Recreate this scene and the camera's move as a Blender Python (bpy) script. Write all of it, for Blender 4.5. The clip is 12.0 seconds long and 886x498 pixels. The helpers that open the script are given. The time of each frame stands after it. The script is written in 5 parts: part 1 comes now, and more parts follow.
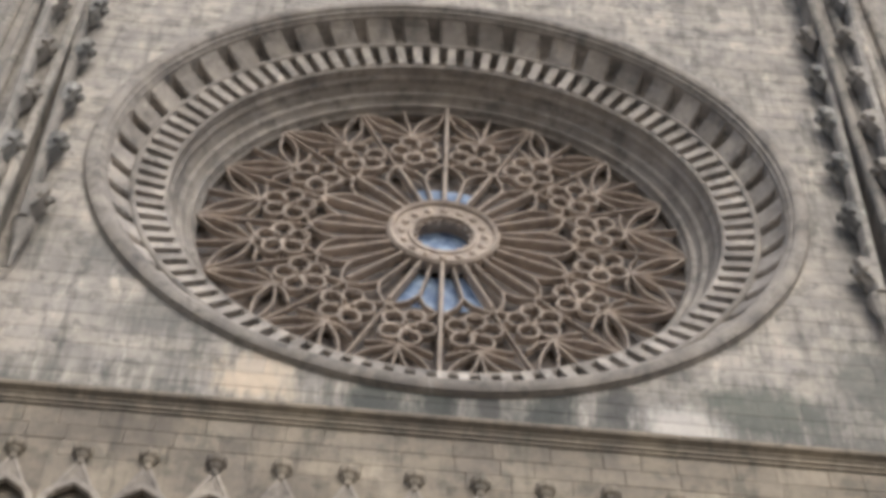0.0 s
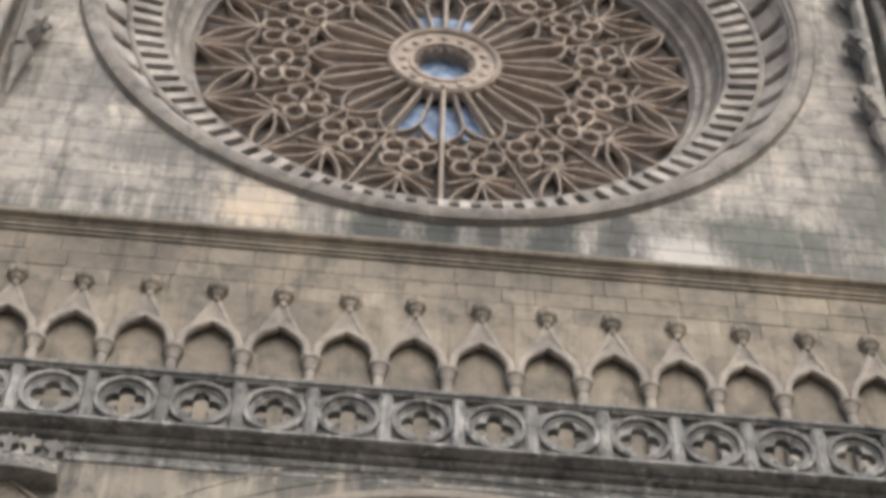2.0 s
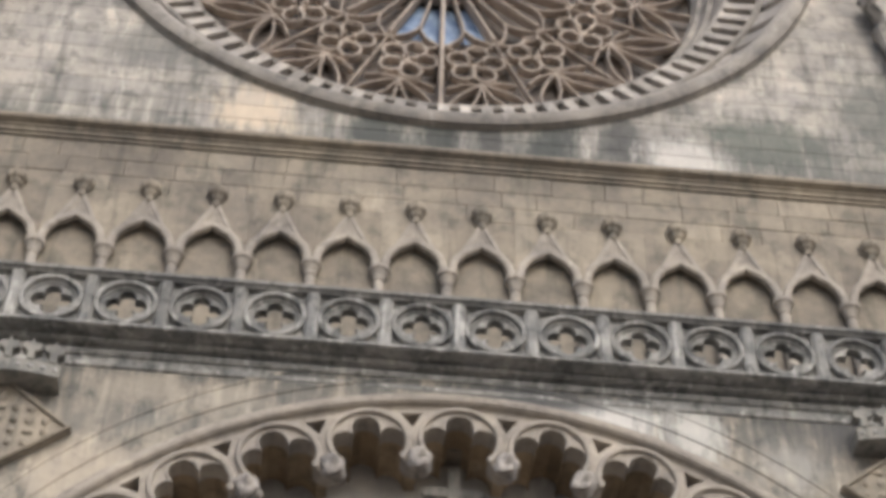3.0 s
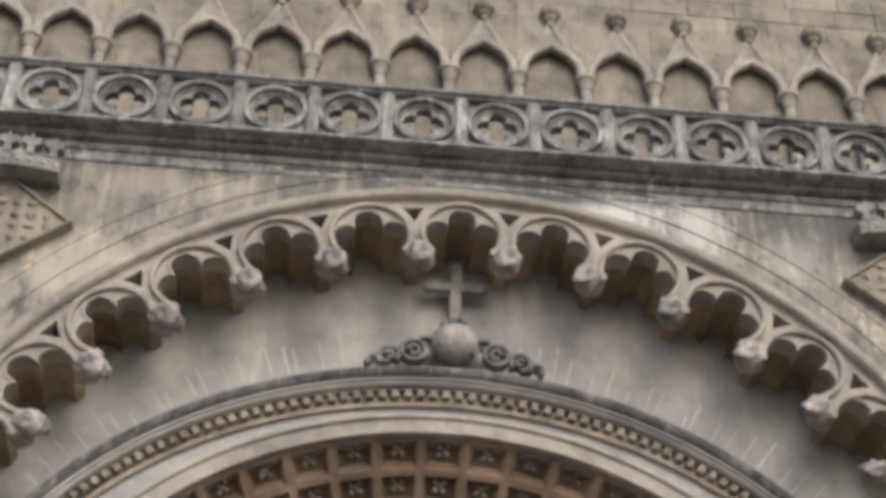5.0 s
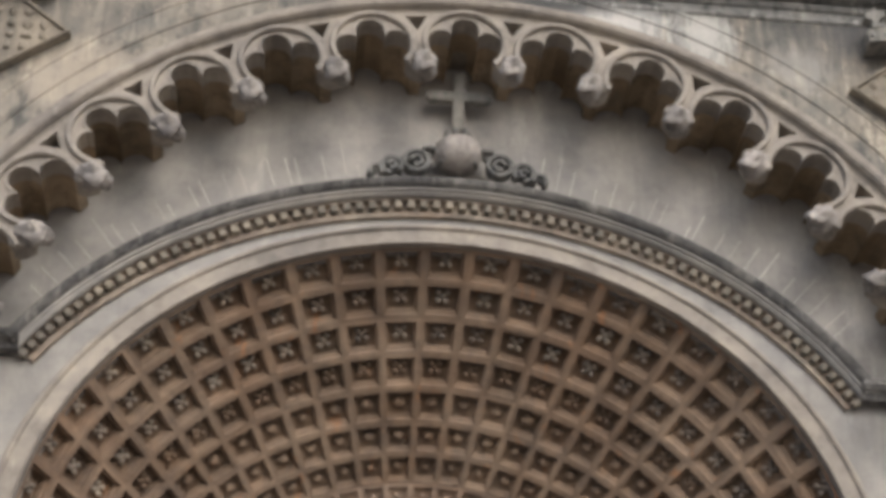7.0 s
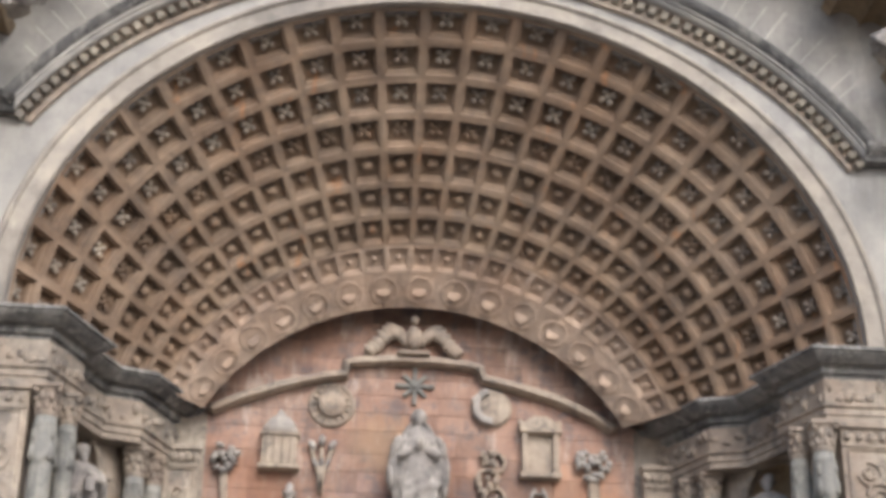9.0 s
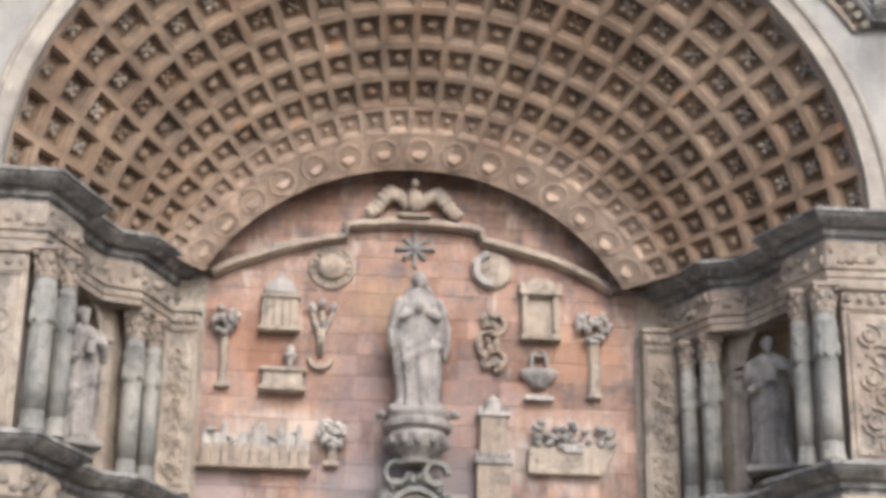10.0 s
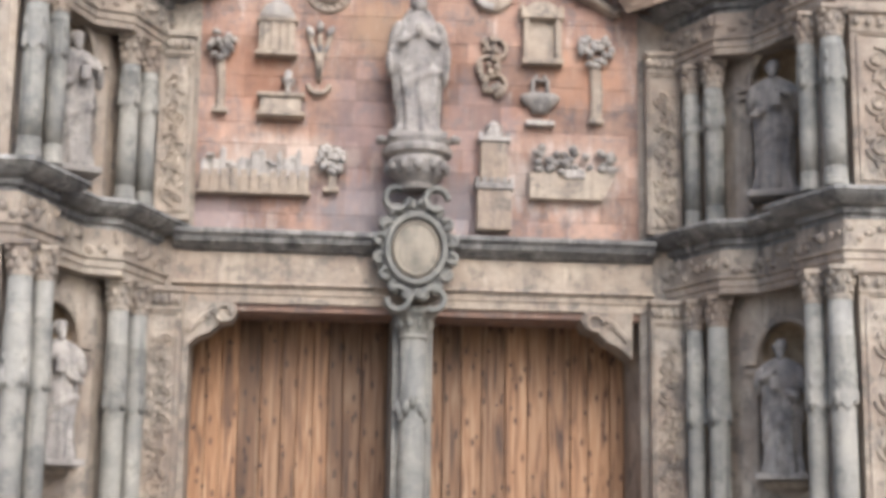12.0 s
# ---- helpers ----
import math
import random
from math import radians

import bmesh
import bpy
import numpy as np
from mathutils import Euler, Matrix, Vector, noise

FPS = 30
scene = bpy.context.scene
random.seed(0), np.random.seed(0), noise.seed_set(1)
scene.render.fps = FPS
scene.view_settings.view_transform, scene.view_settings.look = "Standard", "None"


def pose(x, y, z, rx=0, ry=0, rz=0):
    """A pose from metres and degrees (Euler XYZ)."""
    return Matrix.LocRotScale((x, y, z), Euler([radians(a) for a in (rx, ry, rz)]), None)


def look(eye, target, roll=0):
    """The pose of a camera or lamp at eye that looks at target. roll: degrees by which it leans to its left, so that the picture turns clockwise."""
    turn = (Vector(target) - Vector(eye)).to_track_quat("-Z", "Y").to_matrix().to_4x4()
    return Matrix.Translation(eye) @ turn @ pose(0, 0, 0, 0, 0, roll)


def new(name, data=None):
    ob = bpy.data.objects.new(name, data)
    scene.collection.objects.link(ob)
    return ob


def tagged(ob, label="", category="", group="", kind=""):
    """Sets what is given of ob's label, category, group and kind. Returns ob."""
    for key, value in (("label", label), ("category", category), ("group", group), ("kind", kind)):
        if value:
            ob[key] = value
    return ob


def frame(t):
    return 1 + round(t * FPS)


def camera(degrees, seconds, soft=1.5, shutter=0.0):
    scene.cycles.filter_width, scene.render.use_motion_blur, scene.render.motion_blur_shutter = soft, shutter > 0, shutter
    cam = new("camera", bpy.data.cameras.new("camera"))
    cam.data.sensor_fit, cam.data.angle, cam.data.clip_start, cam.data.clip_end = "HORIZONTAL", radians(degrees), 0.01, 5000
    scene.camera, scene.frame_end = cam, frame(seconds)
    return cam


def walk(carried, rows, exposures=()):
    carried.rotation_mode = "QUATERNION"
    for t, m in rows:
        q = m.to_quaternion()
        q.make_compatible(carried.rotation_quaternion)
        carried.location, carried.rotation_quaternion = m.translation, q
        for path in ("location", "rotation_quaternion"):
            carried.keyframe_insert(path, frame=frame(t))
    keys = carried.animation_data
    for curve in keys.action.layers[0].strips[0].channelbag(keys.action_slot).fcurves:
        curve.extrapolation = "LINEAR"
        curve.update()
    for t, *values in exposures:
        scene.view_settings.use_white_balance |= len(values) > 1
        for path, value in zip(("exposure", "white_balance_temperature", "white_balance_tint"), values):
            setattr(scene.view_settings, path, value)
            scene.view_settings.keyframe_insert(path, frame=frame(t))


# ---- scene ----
cam = camera(28.90, 12.0, soft=4.5)
# seconds, x, y, z, yaw, pitch, roll
ROWS = [
    (0, -1.494, -17.000, 1.600, -3.963, 54.597, 1.834),
    (0.5, -1.496, -16.972, 1.608, -4.038, 53.329, 1.841),
    (1, -1.499, -16.944, 1.616, -4.101, 52.077, 1.785),
    (1.5, -1.501, -16.912, 1.626, -4.180, 50.650, 1.717),
    (2, -1.504, -16.875, 1.636, -4.241, 49.028, 1.663),
    (2.5, -1.507, -16.838, 1.647, -4.322, 47.378, 1.619),
    (3, -1.510, -16.806, 1.656, -4.396, 45.941, 1.531),
    (3.2, -1.511, -16.795, 1.659, -4.432, 45.442, 1.579),
    (4.8, -1.521, -16.667, 1.696, -4.600, 39.718, 1.383),
    (5, -1.522, -16.657, 1.699, -4.617, 39.264, 1.302),
    (5.5, -1.524, -16.628, 1.708, -4.645, 37.992, 1.272),
    (6, -1.527, -16.594, 1.717, -4.655, 36.472, 1.246),
    (6.5, -1.529, -16.560, 1.727, -4.675, 34.944, 1.180),
    (7, -1.533, -16.518, 1.739, -4.731, 33.080, 1.145),
    (7.2, -1.534, -16.499, 1.745, -4.743, 32.214, 1.107),
    (8.8, -1.545, -16.364, 1.784, -4.938, 26.165, 1.006),
    (9, -1.547, -16.343, 1.790, -4.957, 25.252, 1.022),
    (9.5, -1.551, -16.292, 1.805, -5.024, 22.964, 0.956),
    (10, -1.555, -16.242, 1.819, -5.080, 20.703, 0.921),
    (10.5, -1.559, -16.188, 1.835, -5.151, 18.323, 0.852),
    (11, -1.563, -16.136, 1.850, -5.208, 16.009, 0.812),
    (11.5, -1.567, -16.085, 1.865, -5.254, 13.713, 0.775),
    (12, -1.571, -16.037, 1.879, -5.313, 11.558, 0.732),
]
walk(cam, [(t, pose(x, y, z, 90 + pitch, 0, yaw) @ pose(0, 0, 0, 0, 0, roll)) for t, x, y, z, yaw, pitch, roll in ROWS],
     exposures=((0.0, 0.25, 6080, 10), (3.0, 0.42, 6080, 10), (5.5, 0.4, 6080, 10), (7.0, 0.28, 6080, 10), (9.0, 0.8, 5900, 10), (10.5, 1.05, 5800, 10), (12.0, 1.02, 5750, 10)))
# ---- light ----
world = bpy.data.worlds.new("sky")
scene.world = world
world.use_nodes = True
wn = world.node_tree.nodes
sky = wn.new("ShaderNodeTexSky")
sky.sky_type, sky.sun_disc = "NISHITA", False
sky.sun_elevation, sky.sun_rotation = radians(38), radians(163)
sky.air_density, sky.dust_density, sky.ozone_density = 1.0, 4.0, 1.0
world.node_tree.links.new(sky.outputs[0], wn["Background"].inputs[0])
wn["Background"].inputs[1].default_value = 0.13
sun = new("sun", bpy.data.lights.new("sun", "SUN"))
sun.data.energy, sun.data.angle, sun.data.color = 1.15, radians(40), (1.0, 0.97, 0.93)
sun.matrix_world = look((8, -26, 21), (0, 0, 0))


# ---- materials ----
def mat_nodes(name):
    m = bpy.data.materials.new(name)
    m.use_nodes = True
    return m, m.node_tree.nodes, m.node_tree.links, m.node_tree.nodes["Principled BSDF"]


def stone(name, light, mid, dirt, dirt_amount=0.5, streak=0.3, scale=1.0, bump=0.35, rough=0.9, vary=0.25, drip=None, lime=0.4, lime_from=0.6, lime_col=None, spots=(), island=0.0):
    """Weathered stone: broad patches, vertical run stains, dark crust and fine grain."""
    m, n, l, b = mat_nodes(name)
    geo = n.new("ShaderNodeNewGeometry")

    def mapped(sx, sy, sz):
        mp = n.new("ShaderNodeMapping")
        mp.inputs["Scale"].default_value = (sx, sy, sz)
        l.new(geo.outputs["Position"], mp.inputs[0])
        return mp

    def tex(mp, s, detail=6, r=0.6):
        t = n.new("ShaderNodeTexNoise")
        t.inputs["Scale"].default_value, t.inputs["Detail"].default_value, t.inputs["Roughness"].default_value = s, detail, r
        l.new(mp.outputs[0], t.inputs["Vector"])
        return t

    def ramp(src, lo, hi, c0=(0, 0, 0, 1), c1=(1, 1, 1, 1)):
        r = n.new("ShaderNodeValToRGB")
        r.color_ramp.elements[0].position, r.color_ramp.elements[1].position = lo, hi
        r.color_ramp.elements[0].color, r.color_ramp.elements[1].color = c0, c1
        l.new(src, r.inputs[0])
        return r

    def mix(fac, a, c, mode="MIX", k=None):
        x = n.new("ShaderNodeMix")
        x.data_type, x.blend_type = "RGBA", mode
        for s, v in ((0, fac), (6, a), (7, c)):
            if hasattr(v, "is_linked"):
                l.new(v, x.inputs[s])
            else:
                x.inputs[s].default_value = v
        return x.outputs[2]

    iso = mapped(1, 1, 1)
    run = mapped(1.6, 1.6, 0.16)
    patches = ramp(tex(iso, 0.55 * scale, 8, 0.62).outputs[0], 0.40, 0.60)
    col = mix(patches.outputs[0], (*mid, 1), (*light, 1))
    blot = ramp(tex(iso, 1.7 * scale, 12, 0.74).outputs[0], 0.51, 0.6)
    d = n.new("ShaderNodeMath")
    d.operation = "MULTIPLY"
    d.inputs[1].default_value = dirt_amount
    l.new(blot.outputs[0], d.inputs[0])
    col = mix(d.outputs[0], col, (*dirt, 1))
    runs = ramp(tex(run, 2.2 * scale, 9, 0.72).outputs[0], 0.52, 0.63)
    d2 = n.new("ShaderNodeMath")
    d2.operation = "MULTIPLY"
    d2.inputs[1].default_value = streak
    l.new(runs.outputs[0], d2.inputs[0])
    col = mix(d2.outputs[0], col, (*dirt, 1))
    pale = ramp(tex(mapped(1.3, 1.3, 0.3), 1.9 * scale, 7, 0.7).outputs[0], lime_from, lime_from + 0.06)
    d3 = n.new("ShaderNodeMath")
    d3.operation = "MULTIPLY"
    d3.inputs[1].default_value = lime
    l.new(pale.outputs[0], d3.inputs[0])
    col = mix(d3.outputs[0], col, (*(lime_col or [min(0.75, c * 1.45) for c in light]), 1))
    mott = ramp(tex(iso, 1.5 * scale, 10, 0.72).outputs[0], 0.36, 0.66, (0.72, 0.72, 0.74, 1), (1.12, 1.1, 1.06, 1))
    col = mix(1.0, col, mott.outputs[0], "MULTIPLY")
    if drip:
        # run stains that start under a ledge
        sep = n.new("ShaderNodeSeparateXYZ")
        l.new(geo.outputs["Position"], sep.inputs[0])
        reach = n.new("ShaderNodeMapRange")
        reach.interpolation_type = "SMOOTHSTEP"
        reach.inputs[1].default_value, reach.inputs[2].default_value = drip[1], drip[0]
        l.new(sep.outputs[2], reach.inputs[0])
        line = ramp(tex(mapped(1.7, 1.7, 0.14), 2.2, 10, 0.75).outputs[0], 0.45, 0.52)
        d5 = n.new("ShaderNodeMath")
        d5.operation = "MULTIPLY"
        l.new(reach.outputs[0], d5.inputs[0])
        l.new(line.outputs[0], d5.inputs[1])
        d6 = n.new("ShaderNodeMath")
        d6.operation = "MULTIPLY"
        d6.inputs[1].default_value = drip[2]
        l.new(d5.outputs[0], d6.inputs[0])
        col = mix(d6.outputs[0], col, (*dirt, 1))
    for (sx, sz, rx, rz), colour, amount in spots:
        # one stain with a ragged outline
        off = n.new("ShaderNodeMapping")
        off.vector_type = "TEXTURE"
        off.inputs["Location"].default_value, off.inputs["Scale"].default_value = (sx, 0, sz), (rx, 50, rz)
        l.new(geo.outputs["Position"], off.inputs[0])
        dist = n.new("ShaderNodeVectorMath")
        dist.operation = "LENGTH"
        l.new(off.outputs[0], dist.inputs[0])
        rag = n.new("ShaderNodeMath")
        rag.operation = "MULTIPLY_ADD"
        rag.inputs[1].default_value = -2.6
        l.new(tex(mapped(2.6, 2.6, 0.7), 2.0, 12, 0.8).outputs[0], rag.inputs[0])
        l.new(dist.outputs["Value"], rag.inputs[2])
        edge = n.new("ShaderNodeMapRange")
        edge.inputs[1].default_value, edge.inputs[2].default_value = -0.3, -0.85
        edge.inputs[3].default_value, edge.inputs[4].default_value = 0.0, amount
        l.new(rag.outputs[0], edge.inputs[0])
        col = mix(edge.outputs[0], col, (*colour, 1))
    info = n.new("ShaderNodeObjectInfo")
    tone = n.new("ShaderNodeMapRange")
    tone.inputs[3].default_value, tone.inputs[4].default_value = 1 - vary, 1 + vary * 0.6
    l.new(info.outputs["Random"], tone.inputs[0])
    hsv = n.new("ShaderNodeHueSaturation")
    l.new(col, hsv.inputs["Color"])
    isl = n.new("ShaderNodeMapRange")
    isl.inputs[3].default_value, isl.inputs[4].default_value = 1 - island, 1 + island * 0.5
    l.new(geo.outputs["Random Per Island"], isl.inputs[0])
    l.new(isl.outputs[0], hsv.inputs["Saturation"])
    val = n.new("ShaderNodeMath")
    val.operation = "MULTIPLY"
    l.new(tone.outputs[0], val.inputs[0])
    l.new(isl.outputs[0], val.inputs[1])
    l.new(val.outputs[0], hsv.inputs["Value"])
    l.new(hsv.outputs[0], b.inputs["Base Color"])
    b.inputs["Roughness"].default_value = rough
    b.inputs["Specular IOR Level"].default_value = 0.25
    grain = tex(iso, 28, 6, 0.7)
    rough_n = tex(iso, 6, 6, 0.65)
    add = n.new("ShaderNodeMath")
    add.operation = "MULTIPLY_ADD"
    add.inputs[1].default_value = 2.2
    l.new(rough_n.outputs[0], add.inputs[0])
    l.new(grain.outputs[0], add.inputs[2])
    bp = n.new("ShaderNodeBump")
    bp.inputs["Strength"].default_value, bp.inputs["Distance"].default_value = bump, 0.03
    l.new(add.outputs[0], bp.inputs["Height"])
    l.new(bp.outputs[0], b.inputs["Normal"])
    return m


def plain(name, colour, rough=0.5, metal=0.0, c2=None, scale=4.0):
    m, n, l, b = mat_nodes(name)
    geo = n.new("ShaderNodeNewGeometry")
    t = n.new("ShaderNodeTexNoise")
    t.inputs["Scale"].default_value, t.inputs["Detail"].default_value = scale, 5
    l.new(geo.outputs["Position"], t.inputs["Vector"])
    r = n.new("ShaderNodeValToRGB")
    r.color_ramp.elements[0].color = (*colour, 1)
    r.color_ramp.elements[1].color = (*(c2 or [c * 1.4 for c in colour]), 1)
    r.color_ramp.elements[0].position, r.color_ramp.elements[1].position = 0.4, 0.62
    l.new(t.outputs[0], r.inputs[0])
    l.new(r.outputs[0], b.inputs["Base Color"])
    b.inputs["Roughness"].default_value, b.inputs["Metallic"].default_value = rough, metal
    return m


def timber(name):
    """Old pine boards: long grain, dark runs, small iron marks."""
    m, n, l, b = mat_nodes(name)
    geo, info = n.new("ShaderNodeNewGeometry"), n.new("ShaderNodeObjectInfo")
    shift = n.new("ShaderNodeVectorMath")
    shift.operation = "MULTIPLY_ADD"
    l.new(info.outputs["Random"], shift.inputs[0])
    shift.inputs[1].default_value = (9, 3, 17)
    l.new(geo.outputs["Position"], shift.inputs[2])
    mp = n.new("ShaderNodeMapping")
    mp.inputs["Scale"].default_value = (9, 9, 0.55)
    l.new(shift.outputs[0], mp.inputs[0])
    t = n.new("ShaderNodeTexNoise")
    t.inputs["Scale"].default_value, t.inputs["Detail"].default_value, t.inputs["Distortion"].default_value = 1.6, 8, 1.2
    l.new(mp.outputs[0], t.inputs["Vector"])
    r = n.new("ShaderNodeValToRGB")
    e = r.color_ramp.elements
    e[0].position, e[0].color = 0.32, (0.09, 0.045, 0.023, 1)
    e[1].position, e[1].color = 0.7, (0.45, 0.285, 0.165, 1)
    mid = e.new(0.5)
    mid.color = (0.30, 0.155, 0.072, 1)
    l.new(t.outputs[0], r.inputs[0])
    kn = n.new("ShaderNodeTexVoronoi")
    kn.voronoi_dimensions = "2D"
    kn.inputs["Scale"].default_value = 1.0
    mp2 = n.new("ShaderNodeMapping")
    mp2.inputs["Scale"].default_value, mp2.inputs["Rotation"].default_value = (5.2, 1, 2.2), (radians(90), 0, 0)
    l.new(shift.outputs[0], mp2.inputs[0])
    l.new(mp2.outputs[0], kn.inputs["Vector"])
    kr = n.new("ShaderNodeValToRGB")
    kr.color_ramp.elements[0].position, kr.color_ramp.elements[1].position = 0.035, 0.15
    kr.color_ramp.elements[0].color, kr.color_ramp.elements[1].color = (1, 1, 1, 1), (0, 0, 0, 1)
    l.new(kn.outputs["Distance"], kr.inputs[0])
    x = n.new("ShaderNodeMix")
    x.data_type = "RGBA"
    l.new(kr.outputs[0], x.inputs[0])
    l.new(r.outputs[0], x.inputs[6])
    x.inputs[7].default_value = (0.05, 0.022, 0.012, 1)
    hsv = n.new("ShaderNodeHueSaturation")
    tone = n.new("ShaderNodeMapRange")
    tone.inputs[3].default_value, tone.inputs[4].default_value = 0.45, 1.15
    l.new(info.outputs["Random"], tone.inputs[0])
    l.new(tone.outputs[0], hsv.inputs["Value"])
    l.new(x.outputs[2], hsv.inputs["Color"])
    l.new(hsv.outputs[0], b.inputs["Base Color"])
    b.inputs["Roughness"].default_value = 0.62
    bp = n.new("ShaderNodeBump")
    bp.inputs["Strength"].default_value, bp.inputs["Distance"].default_value = 0.4, 0.01
    l.new(t.outputs[0], bp.inputs["Height"])
    l.new(bp.outputs[0], b.inputs["Normal"])
    return m


M_WALL = stone("pale_wall_stone", (0.45, 0.415, 0.365), (0.34, 0.315, 0.28), (0.10, 0.105, 0.095), 0.55, 0.5, 1.3, island=0.16, drip=(21.3, 23.2, 0.8), lime=0.5, lime_from=0.58,
    spots=(((5.0, 22.6, 1.5, 0.9), (0.12, 0.13, 0.11), 0.8), ((-1.3, 22.1, 0.6, 1.1), (0.07, 0.075, 0.07), 0.9), ((-0.3, 22.2, 0.45, 1.3), (0.06, 0.065, 0.06), 0.9), ((0.5, 22.1, 0.35, 1.0), (0.08, 0.08, 0.075), 0.85), ((1.5, 22.2, 0.55, 1.3), (0.07, 0.075, 0.07), 0.9), ((2.6, 22.4, 0.4, 1.1), (0.09, 0.09, 0.085), 0.8),
        ((-4.9, 23.8, 1.2, 0.8), (0.17, 0.165, 0.15), 0.7), ((6.9, 23.6, 0.9, 1.4), (0.13, 0.135, 0.12), 0.7), ((-3.2, 22.4, 0.9, 0.7), (0.56, 0.47, 0.36), 0.8), ((3.6, 22.1, 0.8, 0.6), (0.62, 0.58, 0.52), 0.75), ((-5.9, 25.4, 0.7, 0.6), (0.2, 0.195, 0.18), 0.6)))
M_BAND = stone("brown_wall_stone", (0.35, 0.305, 0.24), (0.25, 0.22, 0.18), (0.10, 0.10, 0.085), 0.45, 0.45, 1.0, vary=0.15)
M_LOW = stone("stained_wall_stone", (0.38, 0.335, 0.27), (0.22, 0.21, 0.185), (0.08, 0.083, 0.08), 0.6, 0.45, 1.5, drip=(16.7, 14.8, 0.7), lime=0.7, lime_from=0.57,
    spots=(((2.0, 16.1, 0.75, 0.45), (0.62, 0.6, 0.56), 0.75), ((3.1, 16.0, 0.5, 0.7), (0.58, 0.56, 0.51), 0.7), ((4.3, 15.6, 0.5, 0.5), (0.5, 0.47, 0.42), 0.4), ((-4.0, 16.1, 0.8, 0.35), (0.40, 0.35, 0.28), 0.5), ((-2.9, 16.0, 0.7, 0.3), (0.38, 0.34, 0.28), 0.45), ((-4.6, 14.6, 0.8, 0.7), (0.44, 0.38, 0.30), 0.7), ((1.0, 16.4, 1.6, 0.25), (0.09, 0.09, 0.09), 0.8), ((5.2, 16.2, 1.0, 0.5), (0.10, 0.10, 0.10), 0.8)))
M_DARK = stone("crusted_grey_stone", (0.36, 0.35, 0.325), (0.21, 0.21, 0.2), (0.06, 0.062, 0.06), 0.6, 0.5, 2.2, 0.5, lime=0.75, lime_from=0.56)
M_CROWN = stone("black_crusted_stone", (0.27, 0.26, 0.24), (0.16, 0.155, 0.15), (0.045, 0.045, 0.045), 0.55, 0.5, 2.2, 0.6, lime=0.7, lime_from=0.54)
M_ROSE = stone("rose_stone", (0.50, 0.46, 0.41), (0.35, 0.32, 0.285), (0.13, 0.128, 0.12), 0.5, 0.15, 1.3)
M_TRAC = stone("tracery_stone", (0.54, 0.465, 0.395), (0.43, 0.365, 0.305), (0.2, 0.17, 0.145), 0.3, 0.1, 2.0, vary=0.08)
M_GREY = stone("plain_grey_stone", (0.53, 0.505, 0.465), (0.45, 0.43, 0.395), (0.25, 0.24, 0.225), 0.3, 0.25, 0.7, 0.2)
M_ARCH = stone("arch_stone", (0.44, 0.395, 0.335), (0.34, 0.305, 0.265), (0.14, 0.13, 0.12), 0.35, 0.15, 1.2, vary=0.1)
M_VAULT_PALE = stone("pale_vault_stone", (0.44, 0.335, 0.255), (0.35, 0.245, 0.175), (0.2, 0.16, 0.13), 0.4, 0.1, 1.8, lime=0.4)
M_SOFFIT = stone("brown_soffit_stone", (0.44, 0.345, 0.235), (0.32, 0.24, 0.155), (0.14, 0.11, 0.08), 0.5, 0.3, 1.8, lime=0.2)
M_VAULT = stone("red_brown_vault_stone", (0.29, 0.213, 0.15), (0.218, 0.147, 0.098), (0.13, 0.104, 0.084), 0.45, 0.1, 1.4, vary=0.22, lime=0.6, lime_from=0.6, lime_col=(0.40, 0.19, 0.085))
M_TYMP = stone("red_tympanum_stone", (0.41, 0.275, 0.21), (0.31, 0.185, 0.135), (0.19, 0.17, 0.165), 0.65, 0.35, 2.2, vary=0.3, lime=0.55, lime_from=0.56, lime_col=(0.54, 0.45, 0.38),
    spots=(((-0.1, 6.35, 1.5, 0.6), (0.24, 0.22, 0.225), 0.75), ((-0.75, 7.3, 0.5, 1.0), (0.22, 0.165, 0.16), 0.6), ((0.6, 7.4, 0.5, 0.9), (0.25, 0.19, 0.18), 0.5), ((-1.6, 6.9, 0.9, 0.35), (0.50, 0.42, 0.35), 0.6), ((1.6, 6.75, 1.0, 0.5), (0.52, 0.44, 0.38), 0.7), ((-2.0, 7.9, 0.5, 0.6), (0.40, 0.20, 0.12), 0.6), ((1.9, 8.0, 0.6, 0.5), (0.42, 0.23, 0.14), 0.6), ((-0.5, 8.5, 0.5, 0.5), (0.45, 0.30, 0.19), 0.6), ((-2.4, 6.2, 0.6, 0.4), (0.28, 0.24, 0.24), 0.6)))
M_JAMB = stone("carved_buff_stone", (0.43, 0.37, 0.30), (0.32, 0.255, 0.20), (0.12, 0.112, 0.102), 0.6, 0.4, 1.8, 0.5, vary=0.12)
M_COL = stone("column_grey_stone", (0.35, 0.33, 0.29), (0.235, 0.228, 0.205), (0.10, 0.105, 0.10), 0.5, 0.6, 1.5, vary=0.12, lime=0.3)
M_RELIEF = stone("relief_tan_stone", (0.45, 0.375, 0.295), (0.34, 0.27, 0.21), (0.14, 0.13, 0.12), 0.65, 0.4, 2.4, 0.4, vary=0.1)
M_STATUE = stone("statue_grey_stone", (0.47, 0.43, 0.385), (0.32, 0.29, 0.265), (0.11, 0.107, 0.103), 0.5, 0.4, 2.6, 0.4, lime=0.6)
M_GROUND = stone("paving_stone", (0.26, 0.24, 0.215), (0.21, 0.195, 0.175), (0.13, 0.12, 0.11), 0.3, 0.0, 0.8)
